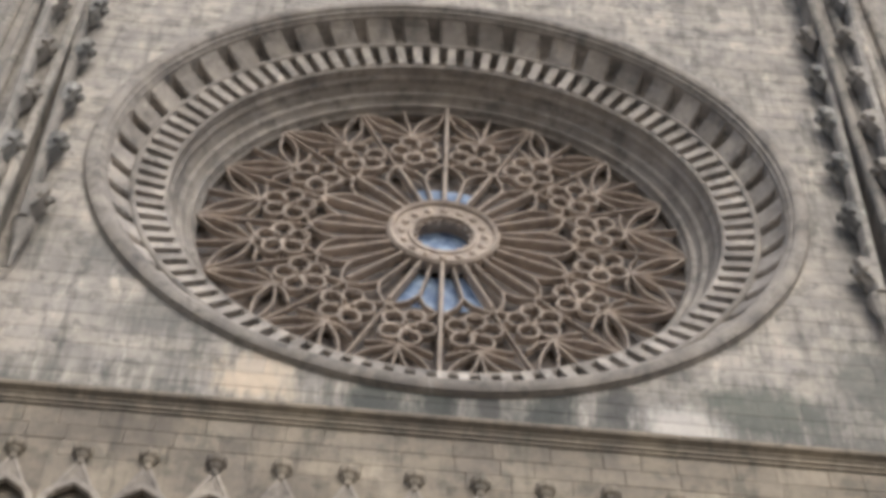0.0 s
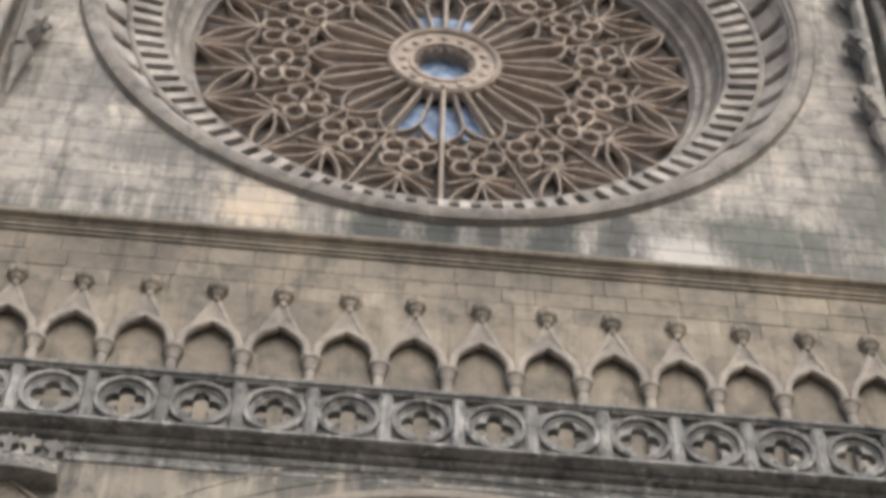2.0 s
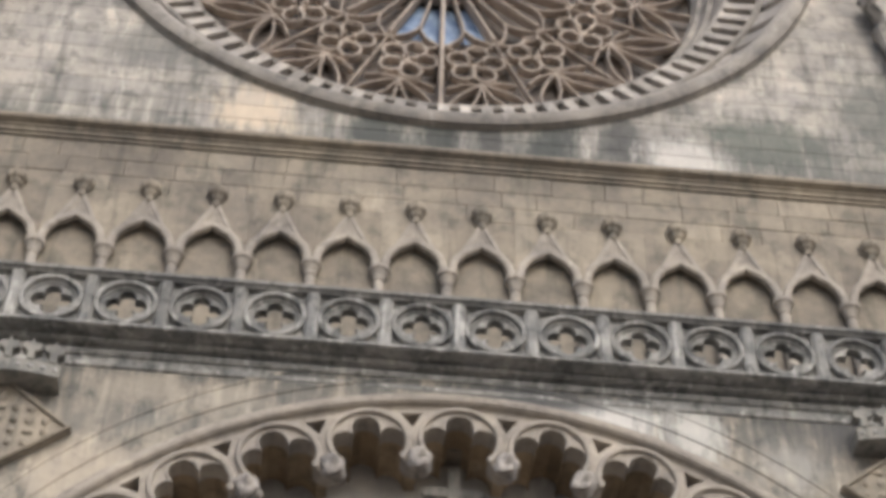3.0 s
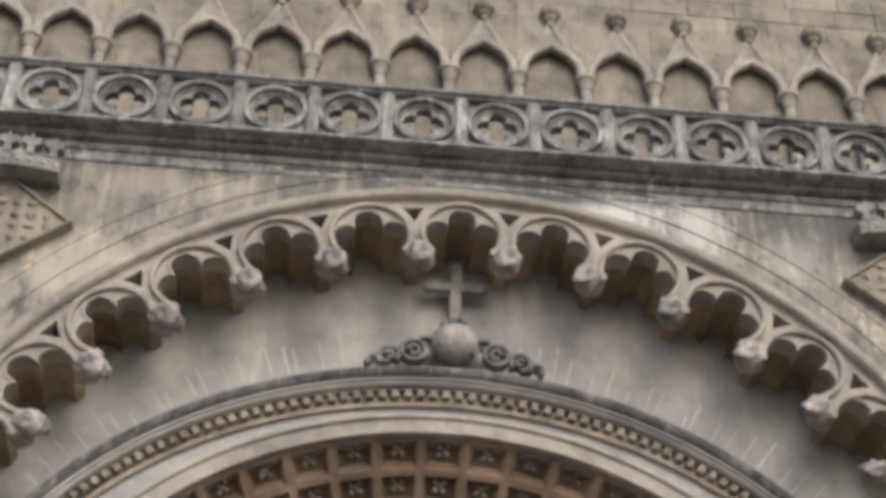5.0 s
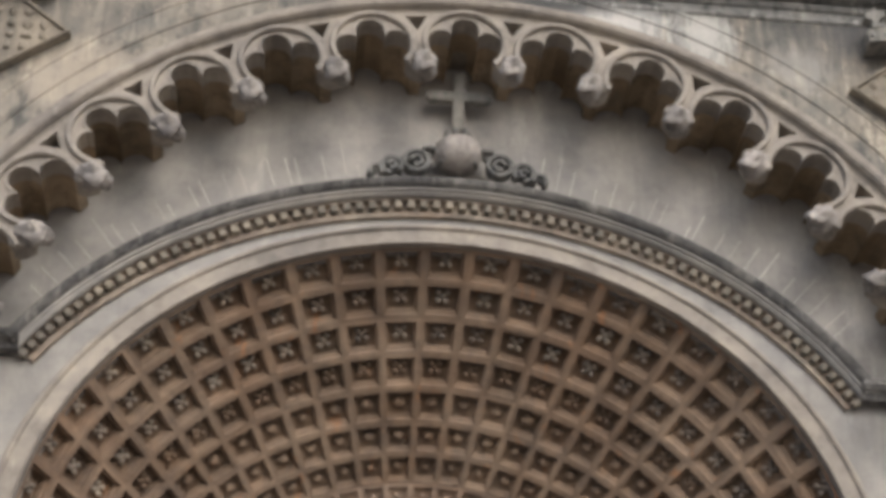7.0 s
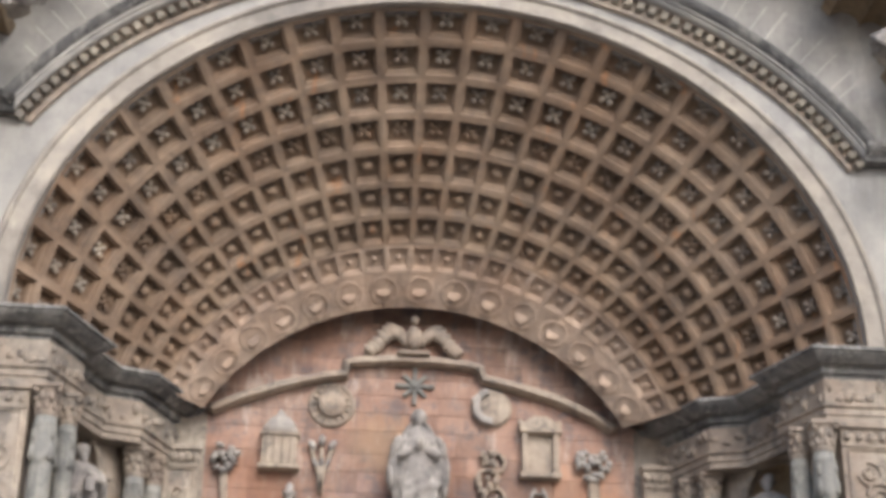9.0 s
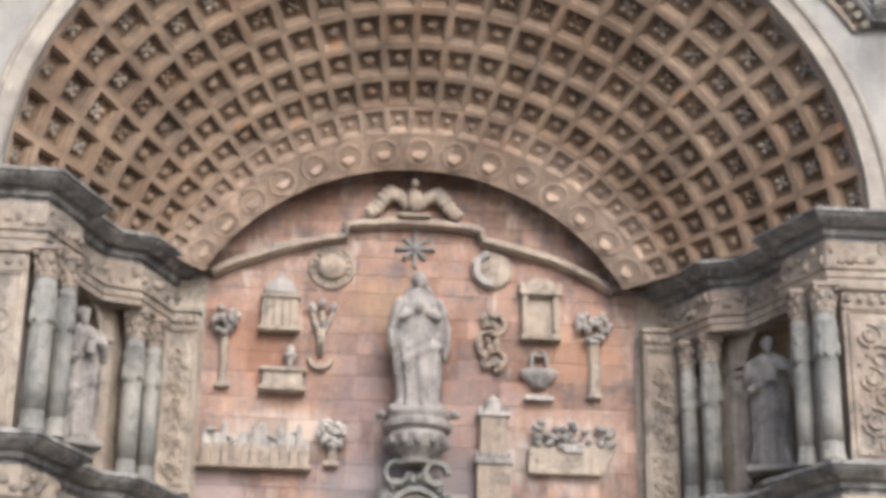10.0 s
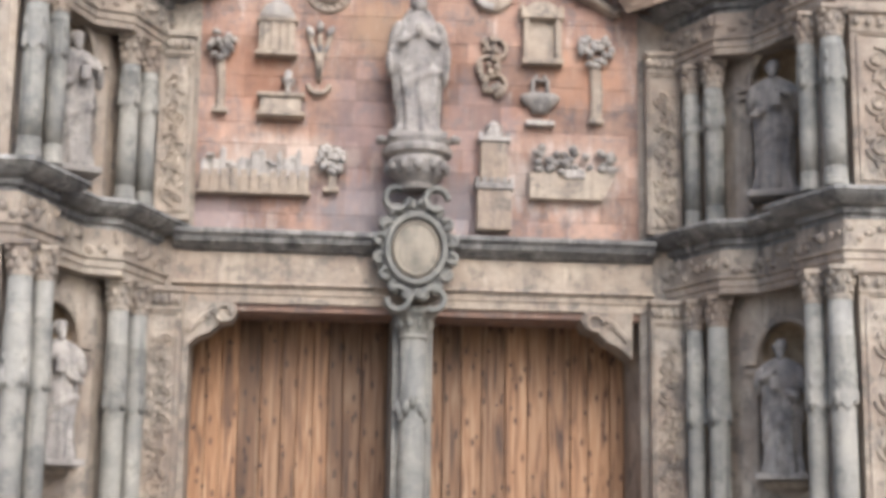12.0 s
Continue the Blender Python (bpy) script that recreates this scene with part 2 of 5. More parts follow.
M_MORTAR = plain("pale_mortar", (0.50, 0.47, 0.42), 0.9, 0.0, (0.62, 0.58, 0.53), 6.0)
M_WOOD = timber("door_timber")
M_GLASS = plain("dark_window_glass", (0.03, 0.021, 0.015), 0.6, 0.0, (0.085, 0.058, 0.038), 3.0)
# blue glass; the light coming through from inside is put into its colour
M_BLUE = plain("blue_window_glass", (0.12, 0.19, 0.33), 0.6, 0.0, (0.30, 0.40, 0.55), 5.0)
M_IRON = plain("dark_iron", (0.03, 0.03, 0.032), 0.6, 0.6)


# ---- mesh helpers ----
def part(name, bm, material, parent=None, label="", smooth=False, recalc=True):
    if recalc:
        bmesh.ops.recalc_face_normals(bm, faces=bm.faces)
    me = bpy.data.meshes.new(name)
    bm.to_mesh(me)
    bm.free()
    me.materials.append(material)
    if smooth:
        me.polygons.foreach_set("use_smooth", [True] * len(me.polygons))
    ob = new(name, me)
    if parent:
        ob.parent = parent
    if label:
        ob["label"] = label
    return ob


def again(ob, parent, x=0, y=0, z=0, rx=0, ry=0, rz=0, s=(1, 1, 1)):
    """One more piece on the same mesh, under parent."""
    o = new(ob.name.split(".")[0], ob.data)
    o.parent = parent
    o.matrix_basis = pose(x, y, z, rx, ry, rz) @ Matrix.Diagonal((*s, 1))
    return o


def thing(name, label, category, x=0, y=0, z=0, group="", kind=""):
    e = new(name)
    e.empty_display_size = 0.2
    e.location = (x, y, z)
    return tagged(e, label, category, group, kind)


def box(bm, x0, x1, y0, y1, z0, z1, bevel=0.0):
    g = bmesh.ops.create_cube(bm, size=1, matrix=Matrix.Translation(((x0 + x1) / 2, (y0 + y1) / 2, (z0 + z1) / 2)) @ Matrix.Diagonal((x1 - x0, y1 - y0, z1 - z0, 1)))
    if bevel:
        ed = list({e for v in g["verts"] for e in v.link_edges})
        bmesh.ops.bevel(bm, geom=ed, offset=bevel, segments=2, affect="EDGES", profile=0.6)
    return bm


def boxed(*a, bevel=0.0):
    return box(bmesh.new(), *a, bevel=bevel)


def sweep(bm, path, profile, closed=False, ring=False):
    """path: (place, out, up) rows; profile: (out, up) rows. closed: the path closes; ring: the profile closes."""
    rows = [[bm.verts.new(Vector(p) + Vector(o) * a + Vector(u) * b) for a, b in profile] for p, o, u in path]
    k, n = len(profile), len(rows)
    for i in range(n if closed else n - 1):
        q, r = rows[i], rows[(i + 1) % n]
        for j in range(k if ring else k - 1):
            bm.faces.new((q[j], q[(j + 1) % k], r[(j + 1) % k], r[j]))
    if ring and not closed:
        bm.faces.new(rows[0])
        bm.faces.new(rows[-1])
    return bm


def lathe(bm, profile, n=20, x=0, y=0, z=0, sx=1.0, sy=1.0):
    """profile: (radius, height) rows about the upright axis."""
    rows = [[bm.verts.new((x + r * sx * math.cos(2 * math.pi * i / n), y + r * sy * math.sin(2 * math.pi * i / n), z + h)) for i in range(n)] for r, h in profile]
    for q, r in zip(rows, rows[1:]):
        for i in range(n):
            bm.faces.new((q[i], q[(i + 1) % n], r[(i + 1) % n], r[i]))
    bm.faces.new(rows[0])
    bm.faces.new(rows[-1])
    return bm


def blob(bm, x, y, z, sx, sy, sz, rough=0.0, seed=0, sub=2, rot=None):
    g = bmesh.ops.create_icosphere(bm, subdivisions=sub, radius=1)
    for v in g["verts"]:
        k = 1 + rough * noise.noise(v.co * 2.3 + Vector((seed * 7.1, seed * 3.3, 0)))
        c = Vector((v.co.x * sx * k, v.co.y * sy * k, v.co.z * sz * k))
        if rot:
            c = rot @ c
        v.co = c + Vector((x, y, z))
    return bm


def ring_path(cx, cz, y, a, b, t0, t1, n):
    """Along an ellipse in an upright plane; angles from the top, clockwise; out is radial, up points to the street."""
    rows = []
    for i in range(n + 1):
        t = radians(t0 + (t1 - t0) * i / n)
        o = Vector((math.sin(t) / a, 0, math.cos(t) / b)).normalized()
        rows.append(((cx + a * math.sin(t), y, cz + b * math.cos(t)), o, (0, -1, 0)))
    return rows


def line_path(pts, up=(0, -1, 0)):
    """A polyline in an upright plane; out is its side."""
    rows, u = [], Vector(up)
    pts = [Vector(p) for p in pts]
    for i, p in enumerate(pts):
        d = (pts[min(i + 1, len(pts) - 1)] - pts[max(i - 1, 0)]).normalized()
        rows.append((p, d.cross(u).normalized(), u))
    return rows


def bar(bm, pts, w, d, closed=False):
    """A moulded bar with a ridge, along a polyline in the plane y = const."""
    prof = [(-w / 2, -0.02), (-w / 2, d * 0.7), (-w * 0.3, d), (w * 0.3, d), (w / 2, d * 0.7), (w / 2, -0.02)]
    path = line_path(pts)
    if closed:
        p = [Vector(q) for q in pts]
        n = len(p)
        path = [(p[i], (p[(i + 1) % n] - p[i - 1]).normalized().cross(Vector((0, -1, 0))), (0, -1, 0)) for i in range(n)]
    return sweep(bm, path, prof, closed=closed, ring=True)


def arc(cx, cz, r, a0, a1, n, y=0.0, rz=None):
    """Points on a circle; degrees from +x towards +z."""
    return [(cx + r * math.cos(radians(a0 + (a1 - a0) * i / n)), y, cz + (rz or r) * math.sin(radians(a0 + (a1 - a0) * i / n))) for i in range(n + 1)]


def plate(loops, y0, y1):
    """A slab between y0 (street) and y1, outlined by loops of (x, z): the outer one first, then holes."""
    bm = bmesh.new()
    edges = []
    for lp in loops:
        vs = [bm.verts.new((x, y0, z)) for x, z in lp]
        edges += [bm.edges.new((vs[i], vs[(i + 1) % len(vs)])) for i in range(len(vs))]
    bmesh.ops.triangle_fill(bm, use_beauty=True, use_dissolve=False, edges=edges)
    g = bmesh.ops.extrude_face_region(bm, geom=list(bm.faces))
    for v in g["geom"]:
        if isinstance(v, bmesh.types.BMVert):
            v.co.y = y1
    return bm


def holed_wall(cx, cz, hole, x0, x1, z0, z1, y0, y1, closed=True):
    """A wall with an opening, its points given in order round (cx, cz)."""
    def edge(x, z):
        dx, dz = x - cx, z - cz
        ks = [((x1 if dx > 0 else x0) - cx) / dx if abs(dx) > 1e-6 else 1e9, ((z1 if dz > 0 else z0) - cz) / dz if abs(dz) > 1e-6 else 1e9]
        k = min(ks)
        return cx + dx * k, cz + dz * k
    bm = bmesh.new()
    rows = []
    for x, z in hole:
        ex, ez = edge(x, z)
        rows.append([bm.verts.new(p) for p in ((x, y0, z), (ex, y0, ez), (ex, y1, ez), (x, y1, z))])
    n = len(rows)
    for i in range(n if closed else n - 1):
        q, r = rows[i], rows[(i + 1) % n]
        for j in range(4):
            bm.faces.new((q[j], q[(j + 1) % 4], r[(j + 1) % 4], r[j]))
    return bm


# ---- ground and the body of the church ----
rnd = random.Random(4)
WY = 0.55                       # face of the upper wall
RX, RZ, SQ = -0.18, 28.93, 0.968   # middle of the rose; it is a little wider than high
bm = bmesh.new()
bmesh.ops.create_grid(bm, x_segments=8, y_segments=8, size=1500)
tagged(part("ground", bm, M_GROUND), "pale stone paving before the church", "ground", kind="structure")

# upper wall with the round opening
hole = [(RX + 6.52 * math.sin(2 * math.pi * i / 144), RZ + 6.52 * SQ * math.cos(2 * math.pi * i / 144)) for i in range(144)]
# the corners of the wall are met by extra rays
def with_corners(hole, cx, cz, x0, x1, z0, z1, r):
    for x, z in ((x0, z0), (x1, z0), (x0, z1), (x1, z1)):
        a = math.atan2(x - cx, z - cz)
        k = r / math.hypot(math.sin(a), math.cos(a) / SQ)
        hole.append((cx + k * math.sin(a), cz + k * math.cos(a)))
    return sorted(hole, key=lambda p: math.atan2(p[0] - cx, p[1] - cz))


bm = holed_wall(RX, RZ, with_corners(hole, RX, RZ, -13, 13, 21.42, 44, 6.52), -13, 13, 21.42, 44, WY, WY + 1.0)
tagged(part("wall_upper", bm, M_WALL), "weathered pale ashlar wall with dark run stains", "wall", kind="structure")
tagged(part("wall_gallery", boxed(-13, 13, WY + 0.11, WY + 1.0, 16.0, 21.41), M_BAND), "brown ashlar wall behind the blind arcade", "wall", kind="structure")
tagged(part("wall_side", boxed(-13, -12.2, WY + 1.02, 24, 0, 44), M_WALL), "plain side wall of the church", "wall", kind="structure")
tagged(part("wall_side", boxed(12.2, 13, WY + 1.02, 24, 0, 44), M_WALL), "plain side wall of the church", "wall", kind="structure")
tagged(part("wall_end", boxed(-12.18, 12.18, 23.2, 24, 0, 44), M_WALL), "plain end wall of the church", "wall", kind="structure")
tagged(part("roof", boxed(-13, 13, WY, 24, 44.02, 44.6), M_WALL), "plain stone roof of the church", "roof", kind="structure")

# lower wall round the great arch
AX, AZ, AR = 0.1, 9.65, 6.57
n = 96
hole = [(AX + (AR + .02) * math.sin(radians(-90 + 180 * i / n)), AZ + (AR + .02) * math.cos(radians(-90 + 180 * i / n))) for i in range(n + 1)]
for x in (-13, 13):
    a = math.atan2(x - AX, 16.6 - AZ)
    hole.append((AX + (AR + .02) * math.sin(a), AZ + (AR + .02) * math.cos(a)))
hole.sort(key=lambda p: math.atan2(p[0] - AX, p[1] - AZ))
bm = holed_wall(AX, AZ, hole, -13, 13, -1, 16.6, 0.0, 1.0, closed=False)
tagged(part("wall_lower", bm, M_LOW), "stained grey-brown ashlar wall round the great arch", "wall", kind="structure")
for x0, x1 in ((-13, AX - AR), (AX + AR, 13)):
    tagged(part("wall_pier", boxed(x0, x1, 0.0, 1.0, 0, AZ), M_LOW), "stained grey-brown ashlar wall beside the portal", "wall", kind="structure")


# ---- rose window ----
rose = thing("rose_window", "great round rose window with carved stone rings and tracery", "rose window", RX, WY, RZ)
rose.scale.z = SQ


def turned(profile, n=160):
    """A ring in the wall about the rose's middle; profile: (radius, depth)."""
    bm = bmesh.new()
    path = [((0, 0, 0), (math.sin(2 * math.pi * i / n), 0, math.cos(2 * math.pi * i / n)), (0, 1, 0)) for i in range(n)]
    return sweep(bm, path, profile, closed=True)


part("outer_molding", turned([(6.8, 0.02), (6.8, -0.03), (6.77, -0.08), (6.76, -0.13), (6.68, -0.16), (6.57, -0.17), (6.5, -0.14), (6.47, -0.08), (6.42, -0.06), (6.4, 0.0), (6.36, 0.04), (6.35, 0.14)]), M_ROSE, rose, "thick rounded outer ring", smooth=False)
part("cove", turned([(6.35, 0.14), (6.34, 0.36), (6.24, 0.52), (6.1, 0.62), (6.0, 0.62), (6.0, 0.53), (5.95, 0.48), (5.88, 0.48), (5.86, 0.55), (5.86, 0.82)]), M_ROSE, rose, "hollow ring between the carved blocks", smooth=False)
part("slot_ring", turned([(5.86, 0.82), (5.44, 1.0), (5.38, 1.0), (5.38, 0.7), (5.33, 0.67)]), M_ROSE, rose, "recessed ring behind the small bars")
part("inner_molding", turned([(5.33, 0.67), (5.28, 0.69), (5.26, 0.88), (5.2, 0.94), (5.19, 1.06), (5.16, 1.12), (5.12, 1.22), (5.02, 1.23), (4.98, 1.34), (4.93, 1.41), (4.84, 1.4), (4.8, 1.54), (4.76, 1.58), (4.76, 1.9)]), M_ROSE, rose, "stepped inner ring", smooth=False)
# carved blocks in the hollow
bm = bmesh.new()
prof = [(6.37, 0.06), (6.25, 0.24), (6.12, 0.38), (5.98, 0.52), (6.02, 0.62), (6.18, 0.58), (6.38, 0.4), (6.4, 0.1)]
rows = []
for k, w in ((0, -0.29), (1, -0.25), (2, 0.25), (3, 0.29)):
    inset = 0.05 if k in (0, 3) else 0.0
    rows.append([bm.verts.new((w + 0.16 * (b - 0.3), b + inset * 0.4, a + inset)) for a, b in prof])
for q, r in zip(rows, rows[1:]):
    for j in range(len(prof)):
        bm.faces.new((q[j], q[(j + 1) % 8], r[(j + 1) % 8], r[j]))
bm.faces.new(rows[0])
bm.faces.new(rows[-1])
blk = part("block", bm, M_ROSE, rose, "carved block in the hollow ring")
NB = 48
for i in range(1, NB):
    again(blk, rose, ry=360 * i / NB)
# small bars over the recessed ring
bm = bmesh.new()
w = 0.095
vs = [[bm.verts.new((x * (1 - 0.06 * k), y, z)) for x in (-w, w)] for k, (z, y) in enumerate(((5.92, 0.5), (5.34, 0.64), (5.34, 1.0), (5.92, 0.82)))]
for j in range(4):
    bm.faces.new((vs[j][0], vs[j][1], vs[(j + 1) % 4][1], vs[(j + 1) % 4][0]))
bm.faces.new([v[0] for v in vs])
bm.faces.new([v[1] for v in vs])
sb = part("small_bar", bm, M_ROSE, rose)
NS = 96
for i in range(1, NS):
    again(sb, rose, ry=360 * i / NS)
# tracery: sixteen alike sectors
TY = 1.63
NSEC = 16
H = 180 / NSEC


def pol(r, a):
    return (r * math.sin(radians(a)), 0.0, r * math.cos(radians(a)))


bm = bmesh.new()
bar(bm, [pol(1.0, 0), pol(2.5, 0)], 0.065, 0.2)
bar(bm, [pol(2.5, 0), pol(3.4, 0), pol(4.78, 0)], 0.038, 0.12)
spoke = part("spoke", bm, M_TRAC, rose, "stone spoke, slender beyond the rosettes")
bm = bmesh.new()
bar(bm, [pol(1.0, 0), pol(4.78, 0)], 0.09, 0.24)
upright = part("upright_spoke", bm, M_TRAC, rose, "long upright stone spoke")
upright.location.y = TY
again(upright, rose, y=TY, ry=180)
bm = bmesh.new()
bar(bm, [pol(1.0, 0), pol(2.05, 0)], 0.05, 0.15)
for s in (-1, 1):
    bar(bm, [pol(2.05, 0), pol(2.2, s * 1.6), pol(2.36, s * 4.2), pol(2.5, s * 8), pol(2.62, s * 11.2)], 0.045, 0.14)
mull = part("short_spoke", bm, M_TRAC, rose, "short spoke with a forked head")
# five-lobed rosette
bm = bmesh.new()
for k in range(5):
    a = 180 + 72 * k
    cx, cz = 0.335 * math.sin(radians(a)), 0.335 * math.cos(radians(a))
    base = 90 - a
    bar(bm, arc(cx, cz, 0.195, base - 150, base + 165, 16), 0.055, 0.16)
    # one end of each lobe curls to the middle
    e0 = arc(cx, cz, 0.195, base - 140, base - 140, 1)[0]
    bar(bm, [e0, (e0[0] * 0.7 + 0.03, 0, e0[2] * 0.7), (e0[0] * 0.3 + 0.05, 0, e0[2] * 0.3 + 0.02)], 0.05, 0.13)
blob(bm, 0, -0.04, 0, 0.1, 0.09, 0.1, 0.3, 4, 2)
rosette = part("rosette", bm, M_TRAC, rose, "five-lobed whirling tracery rosette")
# outer leaves between the spokes
bm = bmesh.new()
for s in (-1, 1):
    tip, node = Vector(pol(4.72, s * H * 0.93)), Vector(pol(3.7, 0))
    mid, d = (tip + node) / 2, (tip - node)
    side = Vector((d.z, 0, -d.x)).normalized()
    for q in (-1, 1):
        bar(bm, [node + d * t + side * q * 0.17 * math.sin(math.pi * t) for t in [i / 8 for i in range(9)]], 0.042, 0.14)
bar(bm, [pol(3.6, 0), pol(4.76, 0)], 0.042, 0.13)
leaf = part("leaf_bars", bm, M_TRAC, rose, "pointed tracery leaves")
bm = bmesh.new()
for s in (-1, 1):
    bar(bm, [pol(3.68, s * 0.5), pol(3.66, s * 5), pol(3.8, s * 9.5)], 0.04, 0.13)
    bar(bm, [pol(2.66, s * 0.6), pol(2.72, s * 4.5), pol(2.62, s * 8.5), pol(2.5, s * 11)], 0.045, 0.13)
web = part("web_bars", bm, M_TRAC, rose, "thin curved tracery bars")
for ob in (spoke, mull, rosette, leaf, web):
    for i in range(NSEC):
        ang = 360 * i / NSEC + (0 if ob is spoke else H)
        o = ob if i == 0 else again(ob, rose)
        p = pose(0, TY, 0, 0, ang, 0)
        if ob is rosette:
            p = p @ pose(0, 0, 3.12, 0, rnd.uniform(-25, 25), 0)
        o.matrix_basis = p
# hub
hub = part("hub", turned([(1.1, 1.65), (1.1, 1.42), (1.05, 1.36), (0.99, 1.4), (0.97, 1.46), (0.7, 1.48), (0.68, 1.44), (0.6, 1.44), (0.58, 1.5), (0.58, 2.0)], 64), M_TRAC, rose, "round stone hub", smooth=False)
bm = blob(bmesh.new(), 0, 1.46, 0.81, 0.085, 0.05, 0.085, 0.1, 1, 2)
knob = part("hub_boss", bm, M_TRAC, rose)
for i in range(1, 16):
    again(knob, rose, ry=22.5 * i)
bm = bmesh.new()
for i in range(16):
    a = 22.5 * i + 11.25
    bar(bm, [pol(0.6, a - 9), pol(0.54, a - 5), pol(0.5, a), pol(0.54, a + 5), pol(0.6, a + 9)], 0.03, 0.08)
o = part("hub_cusps", bm, M_TRAC, rose, "small cusps round the hub's eye")
o.location.y = TY - 0.05
# glass
part("glass", turned([(1.06, TY + 0.12), (4.9, TY + 0.12)], 96), M_GLASS, rose, "dark leaded glass")
# blue eye and panes, coloured as if lit from inside
bm = bmesh.new()
bmesh.ops.create_circle(bm, cap_ends=True, segments=48, radius=0.62, matrix=pose(0, TY + 0.2, 0, 90, 0, 0))
part("eye_glass", bm, M_BLUE, rose, "blue glass in the eye")
for s, span in ((0, 1), (180, 1)):
    for k in (-1.5, -0.5, 0.5, 1.5) if s == 0 else (-1.5, -0.5, 0.5, 1.5):
        a = s + k * H
        bm = bmesh.new()
        r0, r1 = (1.15, 1.95) if s == 0 else (1.15, 2.2)
        bm.faces.new([bm.verts.new((pol(r, a + q * (H / 2 - 0.6 / r))[0], TY + 0.1, pol(r, a + q * (H / 2 - 0.6 / r))[2])) for r, q in ((r0, -1), (r1, -1), (r1, 1), (r0, 1))])
        part("blue_pane", bm, M_BLUE, rose, "blue glass light beside the hub")

# ---- string course below the rose ----
course = tagged(part("string_course", sweep(bmesh.new(), [((-13, WY, 21.36), (0, -1, 0), (0, 0, 1)), ((13, WY, 21.38), (0, -1, 0), (0, 0, 1))],
    [(-0.1, 0), (0.03, 0.0), (0.03, 0.05), (0.07, 0.06), (0.07, 0.11), (0.11, 0.14), (0.11, 0.17), (0.2, 0.2), (0.22, 0.23), (0.22, 0.28), (0.14, 0.34), (-0.1, 0.38)], ring=True), M_BAND),
    "projecting moulded stone string course", "string course", kind="structure")

# ---- blind arcade ----
AP, AX0 = 0.978, -6.46
arcade = thing("blind_arcade", "row of small gabled blind arches on colonnettes", "blind arcade", 0, WY, 0)
hw, zs, za = AP / 2, 19.12, 19.7
half = [(0.40, zs), (0.395, zs + 0.12), (0.35, zs + 0.27), (0.26, zs + 0.40), (0.14, zs + 0.49), (0.0, za)]
arch_line = [(-x, z) for x, z in half] + [(x, z) for x, z in half[-2::-1]]
outline = [(-hw + 0.002, zs), *arch_line, (hw - 0.002, zs), (hw - 0.002, 20.3), (-hw + 0.002, 20.3)]
panel = part("spandrel", plate([outline], 0.0, 0.11), M_BAND, arcade)
bm = bmesh.new()
bar(bm, [(x * 1.06, -0.0, z + 0.01) for x, z in arch_line], 0.12, 0.085)
amold = part("arch_molding", bm, M_ARCH, arcade, "pointed arch moulding")
tri = [(-0.478, 19.13), (0.0, 20.16), (0.478, 19.13)] + [(x * 1.05, z + 0.02) for x, z in arch_line[::-1]]
bm = plate([tri], -0.05, 0.0)
for q in (-1, 1):
    bar(bm, [(q * 0.465, -0.04, 19.15), (q * 0.33, -0.04, 19.44), (q * 0.14, -0.04, 19.85), (q * 0.02, -0.04, 20.12)], 0.07, 0.03)
    bar(bm, [(0, -0.04, 20.0), (q * 0.045, -0.04, 19.9), (q * 0.085, -0.04, 19.78)], 0.022, 0.025)
bar(bm, [(0, -0.04, 19.76), (0, -0.04, 20.05)], 0.022, 0.025)
gable = part("gable", bm, M_ARCH, arcade, "steep low-relief gable with small tracery")
bm = lathe(bmesh.new(), [(0.06, 20.08), (0.065, 20.18), (0.1, 20.22), (0.11, 20.27), (0.15, 20.31), (0.16, 20.34), (0.16, 20.43), (0.05, 20.44)], 8, y=-0.04)
fin = part("finial", bm, M_BAND, arcade, "flat-topped flared finial")
bm = lathe(bmesh.new(), [(0.085, 16.6), (0.08, 18.86), (0.1, 18.88), (0.085, 18.9), (0.095, 18.96), (0.13, 19.05), (0.155, 19.07), (0.155, 19.13), (0.1, 19.14)], 12, y=0.02)
col = part("colonnette", bm, M_ARCH, arcade, "slender colonnette with a flared capital")
for i in range(-3, 17):
    x = AX0 + AP * i
    for ob, dx in ((panel, 0), (amold, 0), (gable, 0), (fin, 0), (col, hw)):
        if i == -3:
            ob.location.x = x + dx
        else:
            again(ob, arcade, x=x + dx)

# ---- gallery ledge and pierced balustrade ----
BP, BX0, BY = 0.974, -5.36, -0.25
bm = sweep(bmesh.new(), [((-13, 0, 16.6), (0, -1, 0), (0, 0, 1)), ((13, 0, 16.62), (0, -1, 0), (0, 0, 1))],
    [(-1.5, -0.05), (-0.05, -0.05), (-0.05, -0.24), (0.014, -0.24), (0.035, -0.22), (0.035, -0.16), (0.014, -0.14), (0.014, -0.06), (0.05, -0.05), (0.07, -0.01), (0.07, 0.03), (0.03, 0.045), (0.03, 0.075), (0.14, 0.085), (0.17, 0.11), (0.17, 0.135), (0.13, 0.15), (0.36, 0.155), (0.40, 0.17), (0.40, 0.21), (0.34, 0.23), (-1.5, 0.23)], ring=True)
tagged(part("gallery_ledge", bm, M_DARK), "dark crusted moulded ledge of the gallery", "ledge", kind="structure")
bal = thing("balustrade", "dark weathered stone balustrade pierced with quatrefoils", "balustrade", 0, BY, 0)
zc, zb, zt = 17.27, 16.82, 17.68
quat = []
